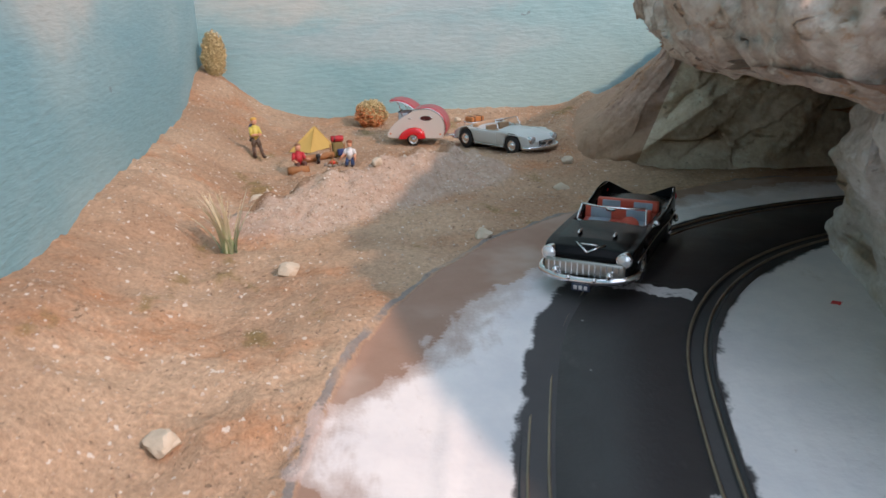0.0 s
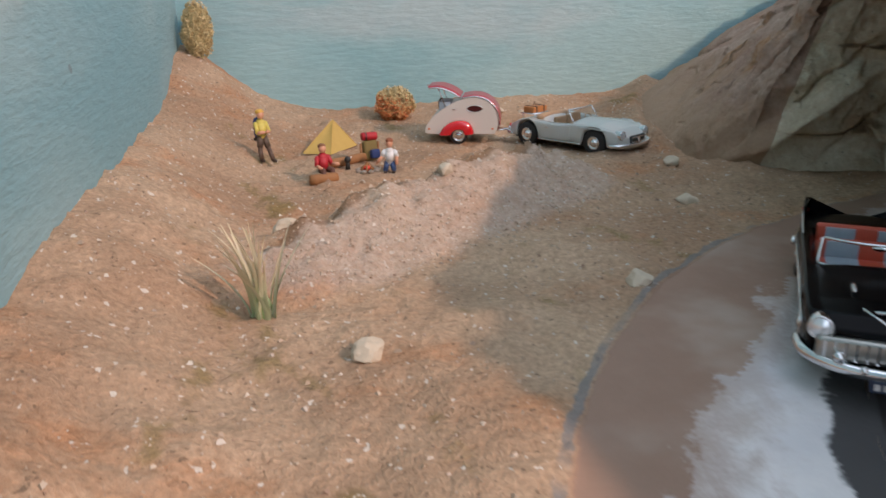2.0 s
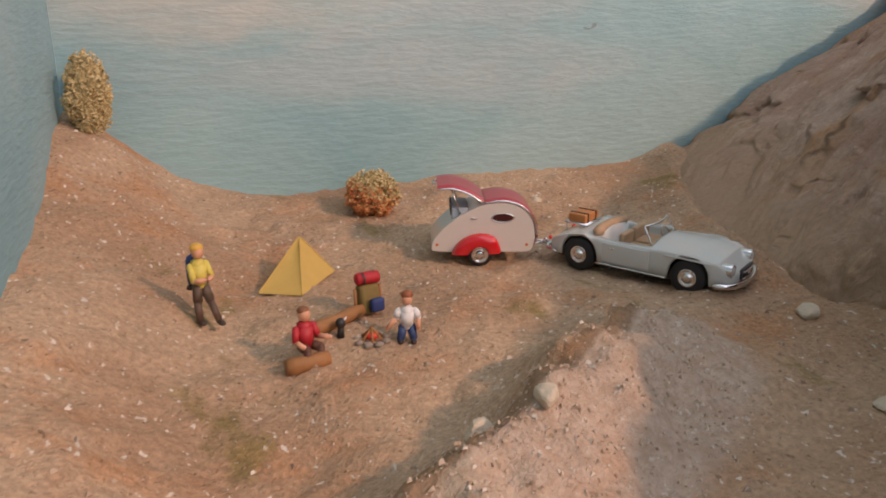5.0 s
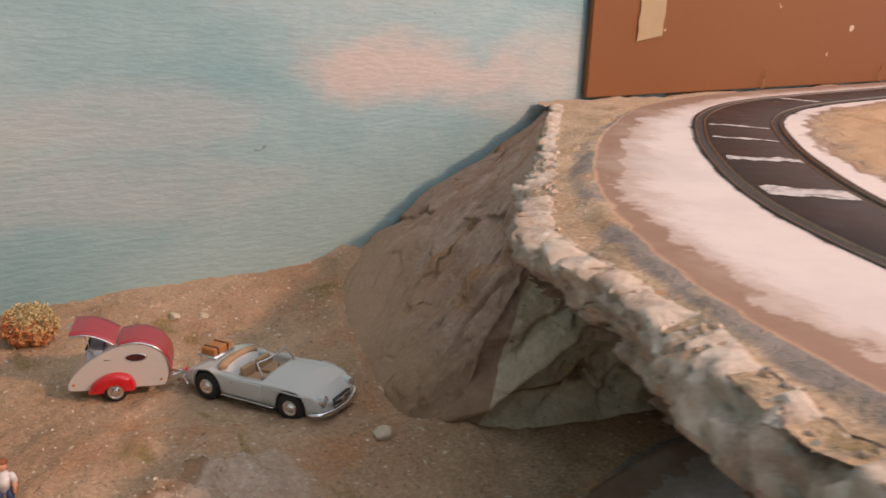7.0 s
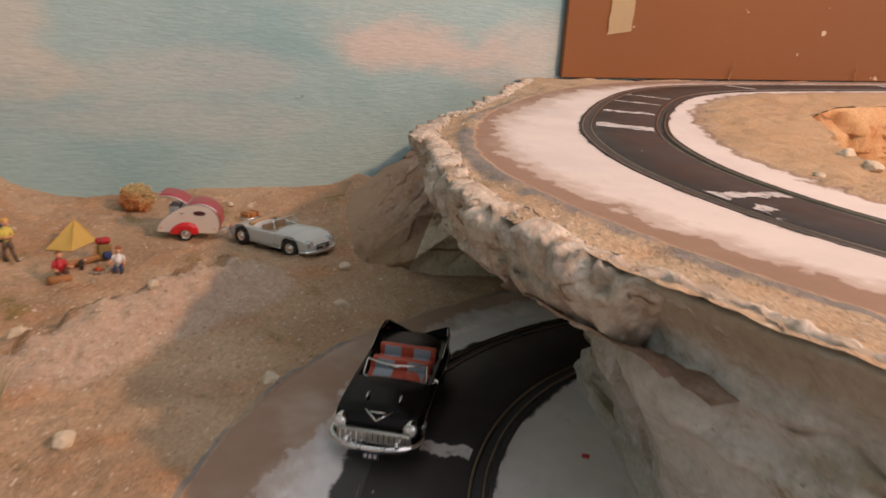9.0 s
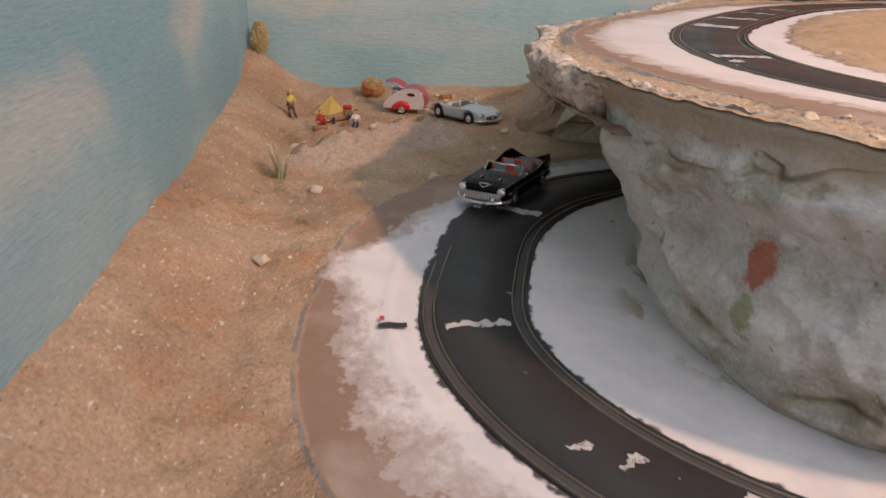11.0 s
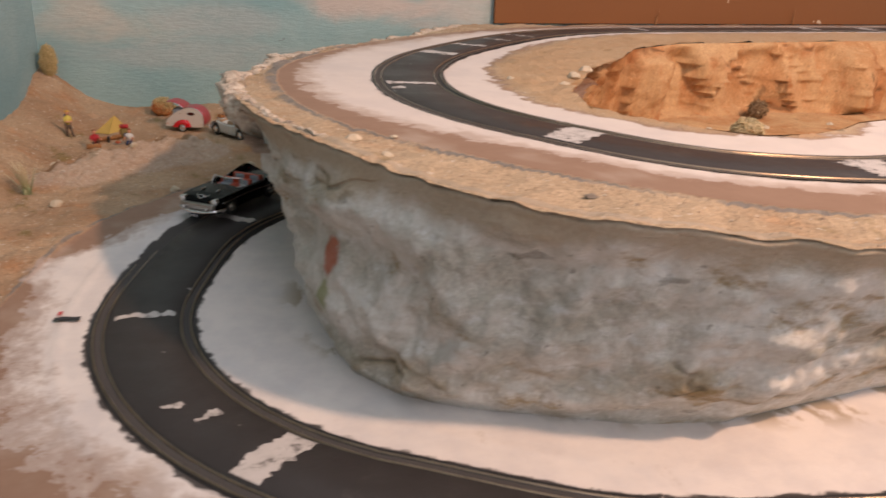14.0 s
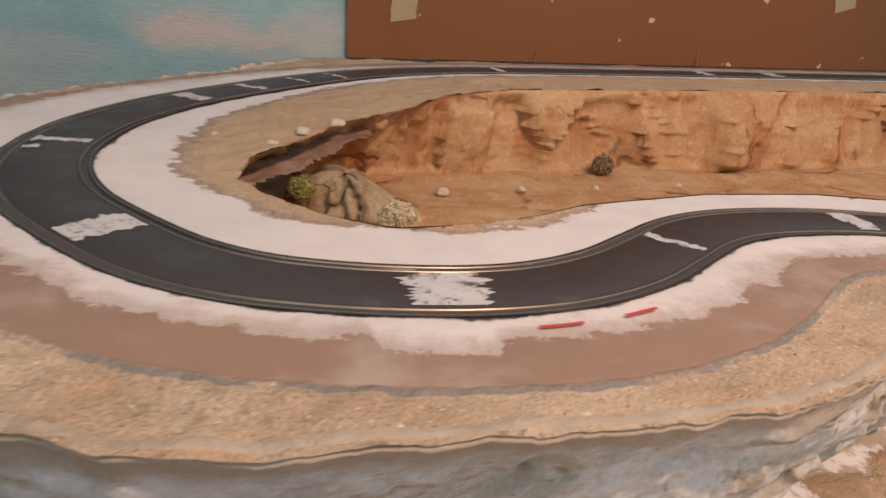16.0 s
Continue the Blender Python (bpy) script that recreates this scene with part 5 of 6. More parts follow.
def build_trailer():
    z = ground_z(0.139, 0.676)
    t = empty("teardrop_trailer", heading(0.1395, 0.6745, z + 0.0002, -21) @ Matrix.Scale(0.82, 4), "cream teardrop camping trailer with red roof and raised rear hatch", "trailer")
    side = spline([(0.0315, 0.010), (0.0335, 0.018), (0.0315, 0.0285), (0.0245, 0.0365), (0.0140, 0.0400), (0.0020, 0.0388), (-0.0100, 0.0335), (-0.0215, 0.0255), (-0.0295, 0.0165), (-0.0310, 0.0105), (-0.0270, 0.0085), (0.0, 0.0083), (0.0270, 0.0085)], 90, True)
    hw = 0.0165
    bm = bmesh.new()
    rings = []
    for v, g in ((-hw, 0.965), (-hw, 0.985), (-hw + 0.0006, 1.0), (hw - 0.0006, 1.0), (hw, 0.985), (hw, 0.965)):
        c = np.array([0.002, 0.022])
        rings.append([bm.verts.new((*(c + (p - c) * g)[:1], v, (c + (p - c) * g)[1])) for p in side])
    for a, b in zip(rings[:-1], rings[1:]):
        for i in range(len(side)):
            bm.faces.new((a[i], a[(i + 1) % len(side)], b[(i + 1) % len(side)], b[i]))
    bm.faces.new(rings[0][::-1])
    bm.faces.new(rings[-1])
    bmesh.ops.recalc_face_normals(bm, faces=bm.faces[:])
    part("body", bm, M_CREAM, t, "", True)

    def skin(pts, half, r, name, mat, parent, label):
        q = spline(pts, 26)
        p = np.array([[(a + 0 * v, v, b) for v in np.linspace(-half, half, 7)] for a, b in q])
        d = np.gradient(q, axis=0)
        d /= np.linalg.norm(d, axis=1)[:, None]
        off = np.stack([-d[:, 1], 0 * d[:, 0], d[:, 0]], 1)[:, None] * -r
        full = np.concatenate([p, (p + off)[:, ::-1]], 1)
        full = np.concatenate([full, full[:, :1]], 1)
        return sheet(name, full, mat, parent, label)

    roof = [(0.0325, 0.0125), (0.0345, 0.018), (0.0325, 0.0290), (0.0250, 0.0375), (0.0140, 0.0410), (0.0020, 0.0398)]
    skin(roof, hw - 0.0008, 0.0009, "roof", M_MAROON, t, "dark red metal roof")
    lid = [(0.0005, 0.0405), (-0.0080, 0.0460), (-0.0180, 0.0492), (-0.0275, 0.0488)]
    hatch = skin(lid, hw - 0.0004, 0.0010, "hatch", M_MAROON, t, "raised dark red rear hatch")
    for v in (-hw, hw):
        path_tube("hatch_trim", [(a, v, b - 0.0006) for a, b in lid], 0.0007, M_CHROME, hatch, "chrome hatch edging", seg=6)
        path_tube("roof_trim", [(a, v, b) for a, b in roof], 0.0006, M_CHROME, t, "chrome roof edging", seg=6)
        part("strut", tube(bmesh.new(), (-0.0125, v * 0.86, 0.0310), (-0.0190, v * 0.86, 0.0485), 0.0005, None, 6), M_CHROME, hatch, "chrome hatch strut")
    path_tube("hatch_handle", [(-0.0270, -0.006, 0.0490), (-0.0300, -0.003, 0.0492), (-0.0300, 0.003, 0.0492), (-0.0270, 0.006, 0.0490)], 0.0005, M_CHROME, hatch, "chrome handle", seg=6)
    part("galley", box(bmesh.new(), -0.0135, 0, 0.0318, 0.0100, 0.0270, 0.0080, pose(0, 0, 0, 0, 0, 0), 0.0006), M_GALLEY, t, "grey-blue galley kitchen inside the hatch")
    for k in (-1, 0, 1):
        part("galley_shelf", box(bmesh.new(), -0.0188, 0.008 * k, 0.0340, 0.0008, 0.0055, 0.0065, None, 0.0002), M_DARK, t, "dark shelf opening", True)
    for v in (-1, 1):
        win = bmesh.new()
        revolve(win, [(0.0, 1.06), (0.0007, 1.0), (0.0004, 0.9)], Matrix.Translation((0.0130, v * hw, 0.0305)) @ Matrix.Rotation(radians(90 * v), 4, "Z") @ Matrix.Diagonal((1, 0.0070, 0.0028, 1)), 26)
        w = part("window", win, M_CHROME, t, "chrome oval window frame")
        part("pane", revolve(bmesh.new(), [(0.0003, 1.0), (0.0003, 0.0)], Matrix.Translation((0.0130, v * hw, 0.0305)) @ Matrix.Rotation(radians(90 * v), 4, "Z") @ Matrix.Diagonal((1, 0.0068, 0.0026, 1)), 26), M_MAROONGLASS, w, "dark red-tinted pane")
        part("door_handle", box(bmesh.new(), -0.0050, v * (hw + 0.0004), 0.0300, 0.0040, 0.0008, 0.0008, None, 0.0002), M_CHROME, t, "chrome handle")
        for u in (-0.0275, 0.0285):
            part("marker_light", ball(bmesh.new(), (u, v * hw, 0.0130), 0.0010, (1, 0.5, 1)), M_ORANGE, t, "orange marker light")
        fender = spline([(-0.0185, 0.0080), (-0.0150, 0.0140), (-0.0080, 0.0190), (0.0010, 0.0205), (0.0085, 0.0180), (0.0118, 0.0120), (0.0120, 0.0090)], 30)
        p = np.array([[(a, v * (hw - 0.002), b) if k == 0 else (c[0] + (a - c[0]) * g, v * (hw + w2), c[1] + (b - c[1]) * g) for k, (g, w2) in enumerate(((1, 0), (1.0, 0.0035), (0.93, 0.0055), (0.80, 0.0062), (0.6, 0.0064), (0.42, 0.0064)))] for a, b in fender for c in [(-0.001, 0.0085)]])
        sheet("fender", p, M_FENDER, t, "glossy bright red fender", flip=v > 0)
        wheel(t, -0.0010, v * (hw + 0.0016), 0.0076, 0.0050, 0.0050)
    part("axle", tube(bmesh.new(), (-0.001, -hw, 0.0076), (-0.001, hw, 0.0076), 0.0012, None, 8), M_DARK, t)
    hitch = part("tow_bar", tube(bmesh.new(), (0.028, 0.006, 0.0098), (0.0465, 0.0, 0.0098), 0.0007, None, 8), M_CHROME, t, "chrome tow bar")
    part("tow_strut", tube(bmesh.new(), (0.028, -0.006, 0.0098), (0.0465, 0.0, 0.0098), 0.0007, None, 8), M_CHROME, hitch)
    part("jockey_wheel", ball(bmesh.new(), (0.0430, 0.0, 0.0112), 0.0016), M_CHROME, hitch, "chrome coupling")


M_LUG = plain("orange_brown_luggage", (0.42, 0.17, 0.05), 0.5, vary=0.3, scale=300)
M_GRILLE = plain("silver_grille", (0.36, 0.35, 0.32), 0.32, 0.9)
M_PLATE = plain("dark_blue_plate", (0.02, 0.03, 0.06), 0.4)
M_GALLEY = plain("galley_grey_blue", (0.30, 0.36, 0.42), 0.5)
M_MAROONGLASS = plain("tinted_pane", (0.06, 0.012, 0.014), 0.1, spec=0.6)
M_ORANGE = plain("amber_plastic", (0.6, 0.16, 0.04), 0.3)
build_panel()
build_white_car()
build_black_car()
build_trailer()


# ---------------------------------------------------------------- camp
def paint_set(*colours):
    return [plain("figure_paint", c, 0.55, vary=0.12, scale=500) for c in colours]


def figure(name, x, y, degrees, strokes, colours, label, dz=0.0):
    """A small painted toy figure: rounded limbs joined into one plain mesh."""
    me = bpy.data.meshes.new(name)
    bm = bmesh.new()
    for kind, idx, *a in strokes:
        before = set(bm.faces)
        if kind == "limb":
            p, q, r0, r1 = a
            tube(bm, p, q, r0, r1, 10)
            ball(bm, p, r0, (1, 1, 1), 1)
            ball(bm, q, r1, (1, 1, 1), 1)
        else:
            c, r, sq = a
            ball(bm, c, r, sq, 2)
        for f in bm.faces:
            if f not in before:
                f.material_index = idx
                f.smooth = True
    bm.to_mesh(me)
    bm.free()
    for m in paint_set(*colours):
        me.materials.append(m)
    ob = new(name, me)
    ob.matrix_world = heading(x, y, ground_z(x, y) + dz, degrees)
    return tagged(ob, label, "figurine", "camp figures")


def build_camp():
    mm = 0.001
    P = lambda *v: tuple(k * mm for k in v)
    skin = (0.62, 0.32, 0.20)
    # walker with rucksack, leaning back on the slope
    figure("toy_walker", -0.0060, 0.6290, -65, [
        ("limb", 2, P(2, -3, 1.5), P(0, -2.5, 9), 1.5 * mm, 1.5 * mm), ("limb", 2, P(7, 2.5, 1.2), P(2, 2.2, 9), 1.4 * mm, 1.5 * mm),
        ("ball", 4, P(3.2, -3, 1.0), 1.7 * mm, (1.6, 0.8, 0.7)), ("ball", 4, P(8.5, 2.5, 0.9), 1.7 * mm, (1.6, 0.8, 0.7)),
        ("limb", 3, P(0, -2.3, 9), P(-1, -1.2, 16), 1.9 * mm, 2.2 * mm), ("limb", 3, P(2, 2.2, 9), P(-1, 1.2, 16), 1.9 * mm, 2.2 * mm),
        ("limb", 1, P(-1, 0, 16), P(-1.5, 0, 24), 3.0 * mm, 3.3 * mm), ("limb", 1, P(-1.5, -3.5, 24), P(1.5, -4.2, 18.5), 1.4 * mm, 1.2 * mm), ("limb", 1, P(-1.5, 3.5, 24), P(1.5, 4.2, 18.5), 1.4 * mm, 1.2 * mm),
        ("limb", 0, P(1.5, -4.2, 18.5), P(4.5, -1, 19), 1.1 * mm, 1.0 * mm), ("limb", 0, P(1.5, 4.2, 18.5), P(4.5, 1, 19), 1.1 * mm, 1.0 * mm),
        ("ball", 0, P(-1, 0, 29.5), 2.7 * mm, (1, 0.9, 1.15)), ("ball", 6, P(-1.4, 0, 31.2), 2.8 * mm, (1, 1, 0.7)),
        ("limb", 5, P(-5.8, 0, 16), P(-5.5, 0, 25), 2.6 * mm, 2.8 * mm), ("limb", 4, P(-6.0, -2.0, 13.5), P(-6.0, 2.0, 13.5), 1.4 * mm, 1.4 * mm)],
        [skin, (0.60, 0.50, 0.10), (0.10, 0.06, 0.04), (0.10, 0.07, 0.05), (0.05, 0.03, 0.02), (0.03, 0.06, 0.18), (0.62, 0.36, 0.06)], "small painted toy walker with yellow shirt and dark blue rucksack")
    # red shirt, sitting on a log
    figure("toy_camper", 0.0270, 0.5905, -70, [
        ("limb", 1, P(0, 0, 6), P(-0.8, 0, 13), 3.0 * mm, 3.4 * mm), ("ball", 0, P(-0.4, 0, 18.2), 2.6 * mm, (1, 0.92, 1.15)), ("ball", 3, P(-0.9, 0, 19.8), 2.5 * mm, (1, 1, 0.7)),
        ("limb", 2, P(0, -2, 5.5), P(5.5, -3, 6), 2.0 * mm, 1.8 * mm), ("limb", 2, P(0, 2, 5.5), P(5.5, 3, 6), 2.0 * mm, 1.8 * mm), ("limb", 2, P(5.5, -3, 6), P(6, -3, 1), 1.6 * mm, 1.3 * mm), ("limb", 2, P(5.5, 3, 6), P(6, 3, 1), 1.6 * mm, 1.3 * mm),
        ("limb", 1, P(-0.6, -3.8, 13), P(0.8, -5, 8.5), 1.5 * mm, 1.3 * mm), ("limb", 1, P(-0.6, 3.8, 13), P(0.8, 5, 8.5), 1.5 * mm, 1.3 * mm), ("limb", 0, P(0.8, -5, 8.5), P(5, -4, 7.5), 1.1 * mm, 1.0 * mm), ("limb", 0, P(0.8, 5, 8.5), P(6, 7, 9), 1.1 * mm, 1.0 * mm)],
        [skin, (0.42, 0.02, 0.03), (0.10, 0.04, 0.025), (0.20, 0.08, 0.03)], "small painted toy camper in red shirt sitting on a log", 0.001)
    # white shirt, kneeling by the fire
    figure("toy_child", 0.0680, 0.5900, -110, [
        ("limb", 1, P(0, 0, 7), P(0, 0, 13), 2.6 * mm, 3.1 * mm), ("ball", 0, P(0, 0, 18), 2.4 * mm, (1, 0.92, 1.1)), ("ball", 3, P(-0.4, 0, 19.8), 2.5 * mm, (1, 1, 0.75)),
        ("limb", 2, P(0, -1.6, 6.5), P(2.5, -2.6, 2), 1.9 * mm, 1.5 * mm), ("limb", 2, P(0, 1.6, 6.5), P(2.5, 2.6, 2), 1.9 * mm, 1.5 * mm), ("ball", 4, P(3, -2.6, 0.9), 1.4 * mm, (1.5, 0.9, 0.7)), ("ball", 4, P(3, 2.6, 0.9), 1.4 * mm, (1.5, 0.9, 0.7)),
        ("limb", 1, P(0, -3.2, 13.2), P(0.6, -4.4, 10.5), 1.5 * mm, 1.4 * mm), ("limb", 1, P(0, 3.2, 13.2), P(0.6, 4.4, 10.5), 1.5 * mm, 1.4 * mm), ("limb", 0, P(0.6, -4.4, 10.5), P(2, -8, 6), 1.1 * mm, 0.9 * mm), ("limb", 0, P(0.6, 4.4, 10.5), P(2.5, 4.5, 6), 1.1 * mm, 0.9 * mm)],
        [skin, (0.70, 0.70, 0.70), (0.03, 0.06, 0.16), (0.26, 0.08, 0.03), (0.04, 0.025, 0.02)], "small painted toy child in white shirt and blue jeans", 0.0)
    # logs
    for x, y, a, ln, r, mat in ((0.0260, 0.5840, 8, 0.017, 0.0032, M_WOOD), (0.0430, 0.6070, 28, 0.030, 0.0028, M_WOOD)):
        bm = bmesh.new()
        revolve(bm, [(-ln / 2, 0.0), (-ln / 2, r * 0.9), (-ln * 0.3, r * 1.06), (0, r), (ln * 0.3, r * 1.04), (ln / 2, r * 0.86), (ln / 2, 0.0)], Matrix.Identity(4), 12)
        for v in bm.verts:
            v.co.z += fbm(np.array([v.co.x]), np.array([v.co.y + v.co.z]), 0.006, 2, 4)[0] * 0.0012
        ob = part("log", bm, mat)
        ob.matrix_world = heading(x, y, ground_z(x, y) + r * 0.75, a)
        tagged(ob, "short reddish brown log lying by the camp fire", "log", "camp logs")
    # fire ring
    x, y = 0.0540, 0.5930
    fire = empty("campfire", heading(x, y, ground_z(x, y), 0), "small camp fire of crossed sticks in a ring of dark stones", "campfire")
    rnd = random.Random(4)
    for k in range(9):
        a = k / 9 * 6.283
        part("fire_stone", ball(bmesh.new(), (0.0062 * math.cos(a), 0.0062 * math.sin(a), 0.0006), 0.0015 + 0.0004 * rnd.random(), (1.2, 1, 0.8), 1), M_DARKSTONE, fire)
    for k in range(6):
        a = k / 6 * 6.283 + 0.3
        part("stick", tube(bmesh.new(), (0.0050 * math.cos(a), 0.0050 * math.sin(a), 0.0004), (-0.0006 * math.cos(a), -0.0006 * math.sin(a), 0.0058), 0.0007, 0.0004, 6), M_WOOD, fire)
    part("ember", ball(bmesh.new(), (0, 0, 0.0022), 0.0026, (1.1, 1.1, 0.7), 2), M_FLAME, fire, "red painted embers")
    # rucksack with red bedroll on a wooden frame
    x, y = 0.0610, 0.6170
    bag = empty("rucksack", heading(x, y, ground_z(x, y), -75), "olive and blue toy rucksack with a red bedroll on top", "rucksack")
    part("bag", box(bmesh.new(), 0, 0, 0.0075, 0.0055, 0.0095, 0.0130, pose(0, 0, 0, 0, -10, 0), 0.0018), M_OLIVE, bag, "olive canvas bag")
    part("side_pocket", box(bmesh.new(), 0.0042, 0.0010, 0.0060, 0.0030, 0.0062, 0.0058, None, 0.0011), M_BLUE, bag, "blue pocket")
    roll = part("bedroll", revolve(bmesh.new(), [(-0.0052, 0.0), (-0.0052, 0.0022), (-0.0044, 0.0027), (0.0044, 0.0027), (0.0052, 0.0022), (0.0052, 0.0)], pose(-0.0020, 0, 0.0165, 0, 0, 80), 16), M_BEDROLL, bag, "red rolled blanket")
    for v in (-0.0028, 0.0028):
        part("strap", revolve(bmesh.new(), [(-0.0004, 0.0029), (0.0004, 0.0029)], pose(-0.0020, v, 0.0165, 0, 0, 90), 16), M_DARK, roll, "dark strap")
    for v in (-0.0062, 0.0062):
        part("frame_post", tube(bmesh.new(), (-0.001, v, -0.0005), (-0.002, v, 0.0125), 0.0008, 0.0007, 7), M_WOOD, bag, "brown wooden frame post")
    # kettle
    x, y = 0.0430, 0.5990
    ket = empty("kettle", heading(x, y, ground_z(x, y), 30), "tiny dark kettle with pale spout beside the log", "kettle")
    part("pot", ball(bmesh.new(), (0, 0, 0.0060), 0.0021, (1, 1, 1.1), 2), M_DARK, ket)
    part("stand", tube(bmesh.new(), (0, 0, 0), (0, 0, 0.0050), 0.0016, 0.0012, 8), M_DARK, ket)
    part("spout", tube(bmesh.new(), (0.0012, 0, 0.0060), (0.0034, 0, 0.0076), 0.0006, 0.0004, 6), M_PAINT, ket, "pale spout")
    # tent
    x, y = 0.0425, 0.6720
    z = ground_z(x, y) - 0.0005
    tent = empty("tent", heading(x, y, z, 0), "mustard yellow canvas pyramid tent pitched on the sand", "tent")
    apex = np.array((0.0029, 0.0085, 0.0190))
    feet = [(-0.0215, -0.0115, 0.0), (-0.0035, -0.0215, 0.0), (0.0190, 0.0050, 0.0), (0.0035, 0.0180, 0.0)]
    names = ("door_flap", "side_wall", "end_wall", "side_wall")
    for k in range(4):
        a, b = np.array(feet[k]), np.array(feet[(k + 1) % 4])
        mid = (a + b) / 2
        inward = (np.array((apex[0], apex[1], 0)) - mid) * 0.10
        rows = []
        for f in np.linspace(0, 1, 9):
            rows.append([(a * (1 - g) + b * g) * (1 - f) + apex * f + inward * 4 * f * (1 - f) * math.sin(math.pi * g) * 0.5 for g in np.linspace(0, 1, 9)])
        sheet(names[k], np.array(rows), M_TENT, tent)
    for k in range(4):
        path_tube("seam", [feet[k], tuple((np.array(feet[k]) + apex) / 2), tuple(apex)], 0.0004, M_TENT, tent, "", seg=6)


M_FLAME = plain("red_embers", (0.60, 0.04, 0.02), 0.5)
M_OLIVE = plain("olive_canvas", (0.18, 0.13, 0.04), 0.8, vary=0.25)
M_BLUE = plain("blue_canvas", (0.02, 0.04, 0.15), 0.7)
M_BEDROLL = plain("red_blanket", (0.40, 0.012, 0.02), 0.6)
build_camp()


# ---------------------------------------------------------------- stones and plants
def stone_mesh(name, seed, material):
    rnd = random.Random(seed)
    bm = bmesh.new()
    bmesh.ops.create_icosphere(bm, subdivisions=3, radius=1)
    off = Vector((rnd.random() * 9, rnd.random() * 9, rnd.random() * 9))
    cuts = [Vector((rnd.uniform(-1, 1), rnd.uniform(-1, 1), rnd.uniform(-0.4, 1))).normalized() for _ in range(9)]
    for v in bm.verts:
        n = v.co.normalized()
        r = 1.0
        for c in cuts:
            k = n.dot(c)
            if k > 0.25:
                r = min(r, (0.72 + 0.1 * noise.noise(c * 5)) / k)
        v.co = n * r * (1 + 0.10 * noise.noise(n * 1.7 + off) + 0.05 * noise.noise(n * 6 + off))
    me = bpy.data.meshes.new(name)
    bm.to_mesh(me)
    bm.free()
    me.materials.append(material)
    return me


STONES = [stone_mesh("stone", k, M_STONE) for k in range(5)] + [stone_mesh("stone", 9 + k, M_DARKSTONE) for k in range(2)]


def stone(x, y, z, size, kind, turn, label, squash=0.7):
    ob = new("stone", STONES[kind])
    size *= 0.88
    ob.matrix_world = pose(x, y, z + size * squash * 0.42, 0, 0, turn) @ Matrix.Diagonal((size * 1.15, size * 0.9, size * squash, 1))
    return tagged(ob, label, "stone", "loose stones")


def build_stones():
    lab = "pale cream angular stone lying on the sand"
    for k, (x, y, s) in enumerate([(-0.004, 0.481, 0.0080), (0.011, 0.352, 0.0078), (0.122, 0.376, 0.0068), (0.209, 0.482, 0.0066), (0.239, 0.549, 0.0062), (0.062, 0.508, 0.0062), (0.078, 0.497, 0.0056),
                                   (-0.034, 0.203, 0.0080), (-0.044, -0.138, 0.0078), (-0.059, -0.158, 0.0080), (0.030, -0.168, 0.0075), (0.196, 0.752, 0.0050), (0.215, 0.748, 0.0045)]):
        stone(x, y, ground_z(x, y), s, k % 5, 40 * k, lab)
    for k, (x, y, s) in enumerate([(0.236, 0.011, 0.0058), (0.250, -0.020, 0.0052), (0.337, -0.112, 0.004), (0.265, 0.02, 0.003)]):
        stone(x, y, mesa_z(x, y), s, 5 if k == 2 else k % 5, 70 * k, "pale flat stone on the plateau edge" if k != 2 else "small dark stone on the plateau edge", 0.5)
    for k, (x, y, s) in enumerate([(0.572, 0.345, 0.009), (0.535, 0.300, 0.010), (0.455, 0.285, 0.005), (0.505, 0.262, 0.006)]):
        stone(x, y, mesa_z(x, y), s, k % 5, 50 * k, "pale stone at the edge of the hollow", 0.55)
    for k, (x, y, s) in enumerate([(0.70, 0.40, 0.009), (0.80, 0.41, 0.007), (0.90, 0.42, 0.006), (1.02, 0.43, 0.006)]):
        stone(x, y, 0.060, s, k % 5, 65 * k, "pale stone on the floor of the hollow")


def lump(name, cx, cy, rx, ry, skew, z0, h, seed, material, label):
    """A folded rock, widest at its foot."""
    a = np.linspace(0, 2 * math.pi, 90, endpoint=False)
    rows = []
    for f in np.linspace(0, 1, 34):
        r = math.cos(f * math.pi / 2) ** 0.75
        w = 1 + 0.42 * facet(a * 0.06, np.full(len(a), f * 0.06), 0.05, seed) - 0.5 * np.abs(fbm(np.cos(a) * 0.05 + f * 0.03, np.sin(a) * 0.05, 0.03, 3, seed + 3)) + 0.15 * fbm(np.cos(a) * 0.05, np.sin(a) * 0.05 + f * 0.03, 0.02, 4, seed + 1)
        rows.append(np.column_stack([cx + rx * r * w * np.cos(a) - skew * np.sin(a) * r, cy + ry * r * w * np.sin(a), z0 + h * math.sin(f * math.pi / 2) * (0.8 + 0.2 * w)]))
    tagged(sheet(name, np.stack(rows, 1), material, close_u=True), label, "rock")


lump("boulder", 0.575, 0.300, 0.058, 0.060, 0.018, 0.055, 0.056, 70, M_LUMP, "folded brown and grey rock lying in the hollow")
lump("rock_ledge", 0.590, 0.092, 0.050, 0.036, 0.0, 0.055, 0.074, 75, M_PIT, "ochre rock ledge below the near edge of the hollow")


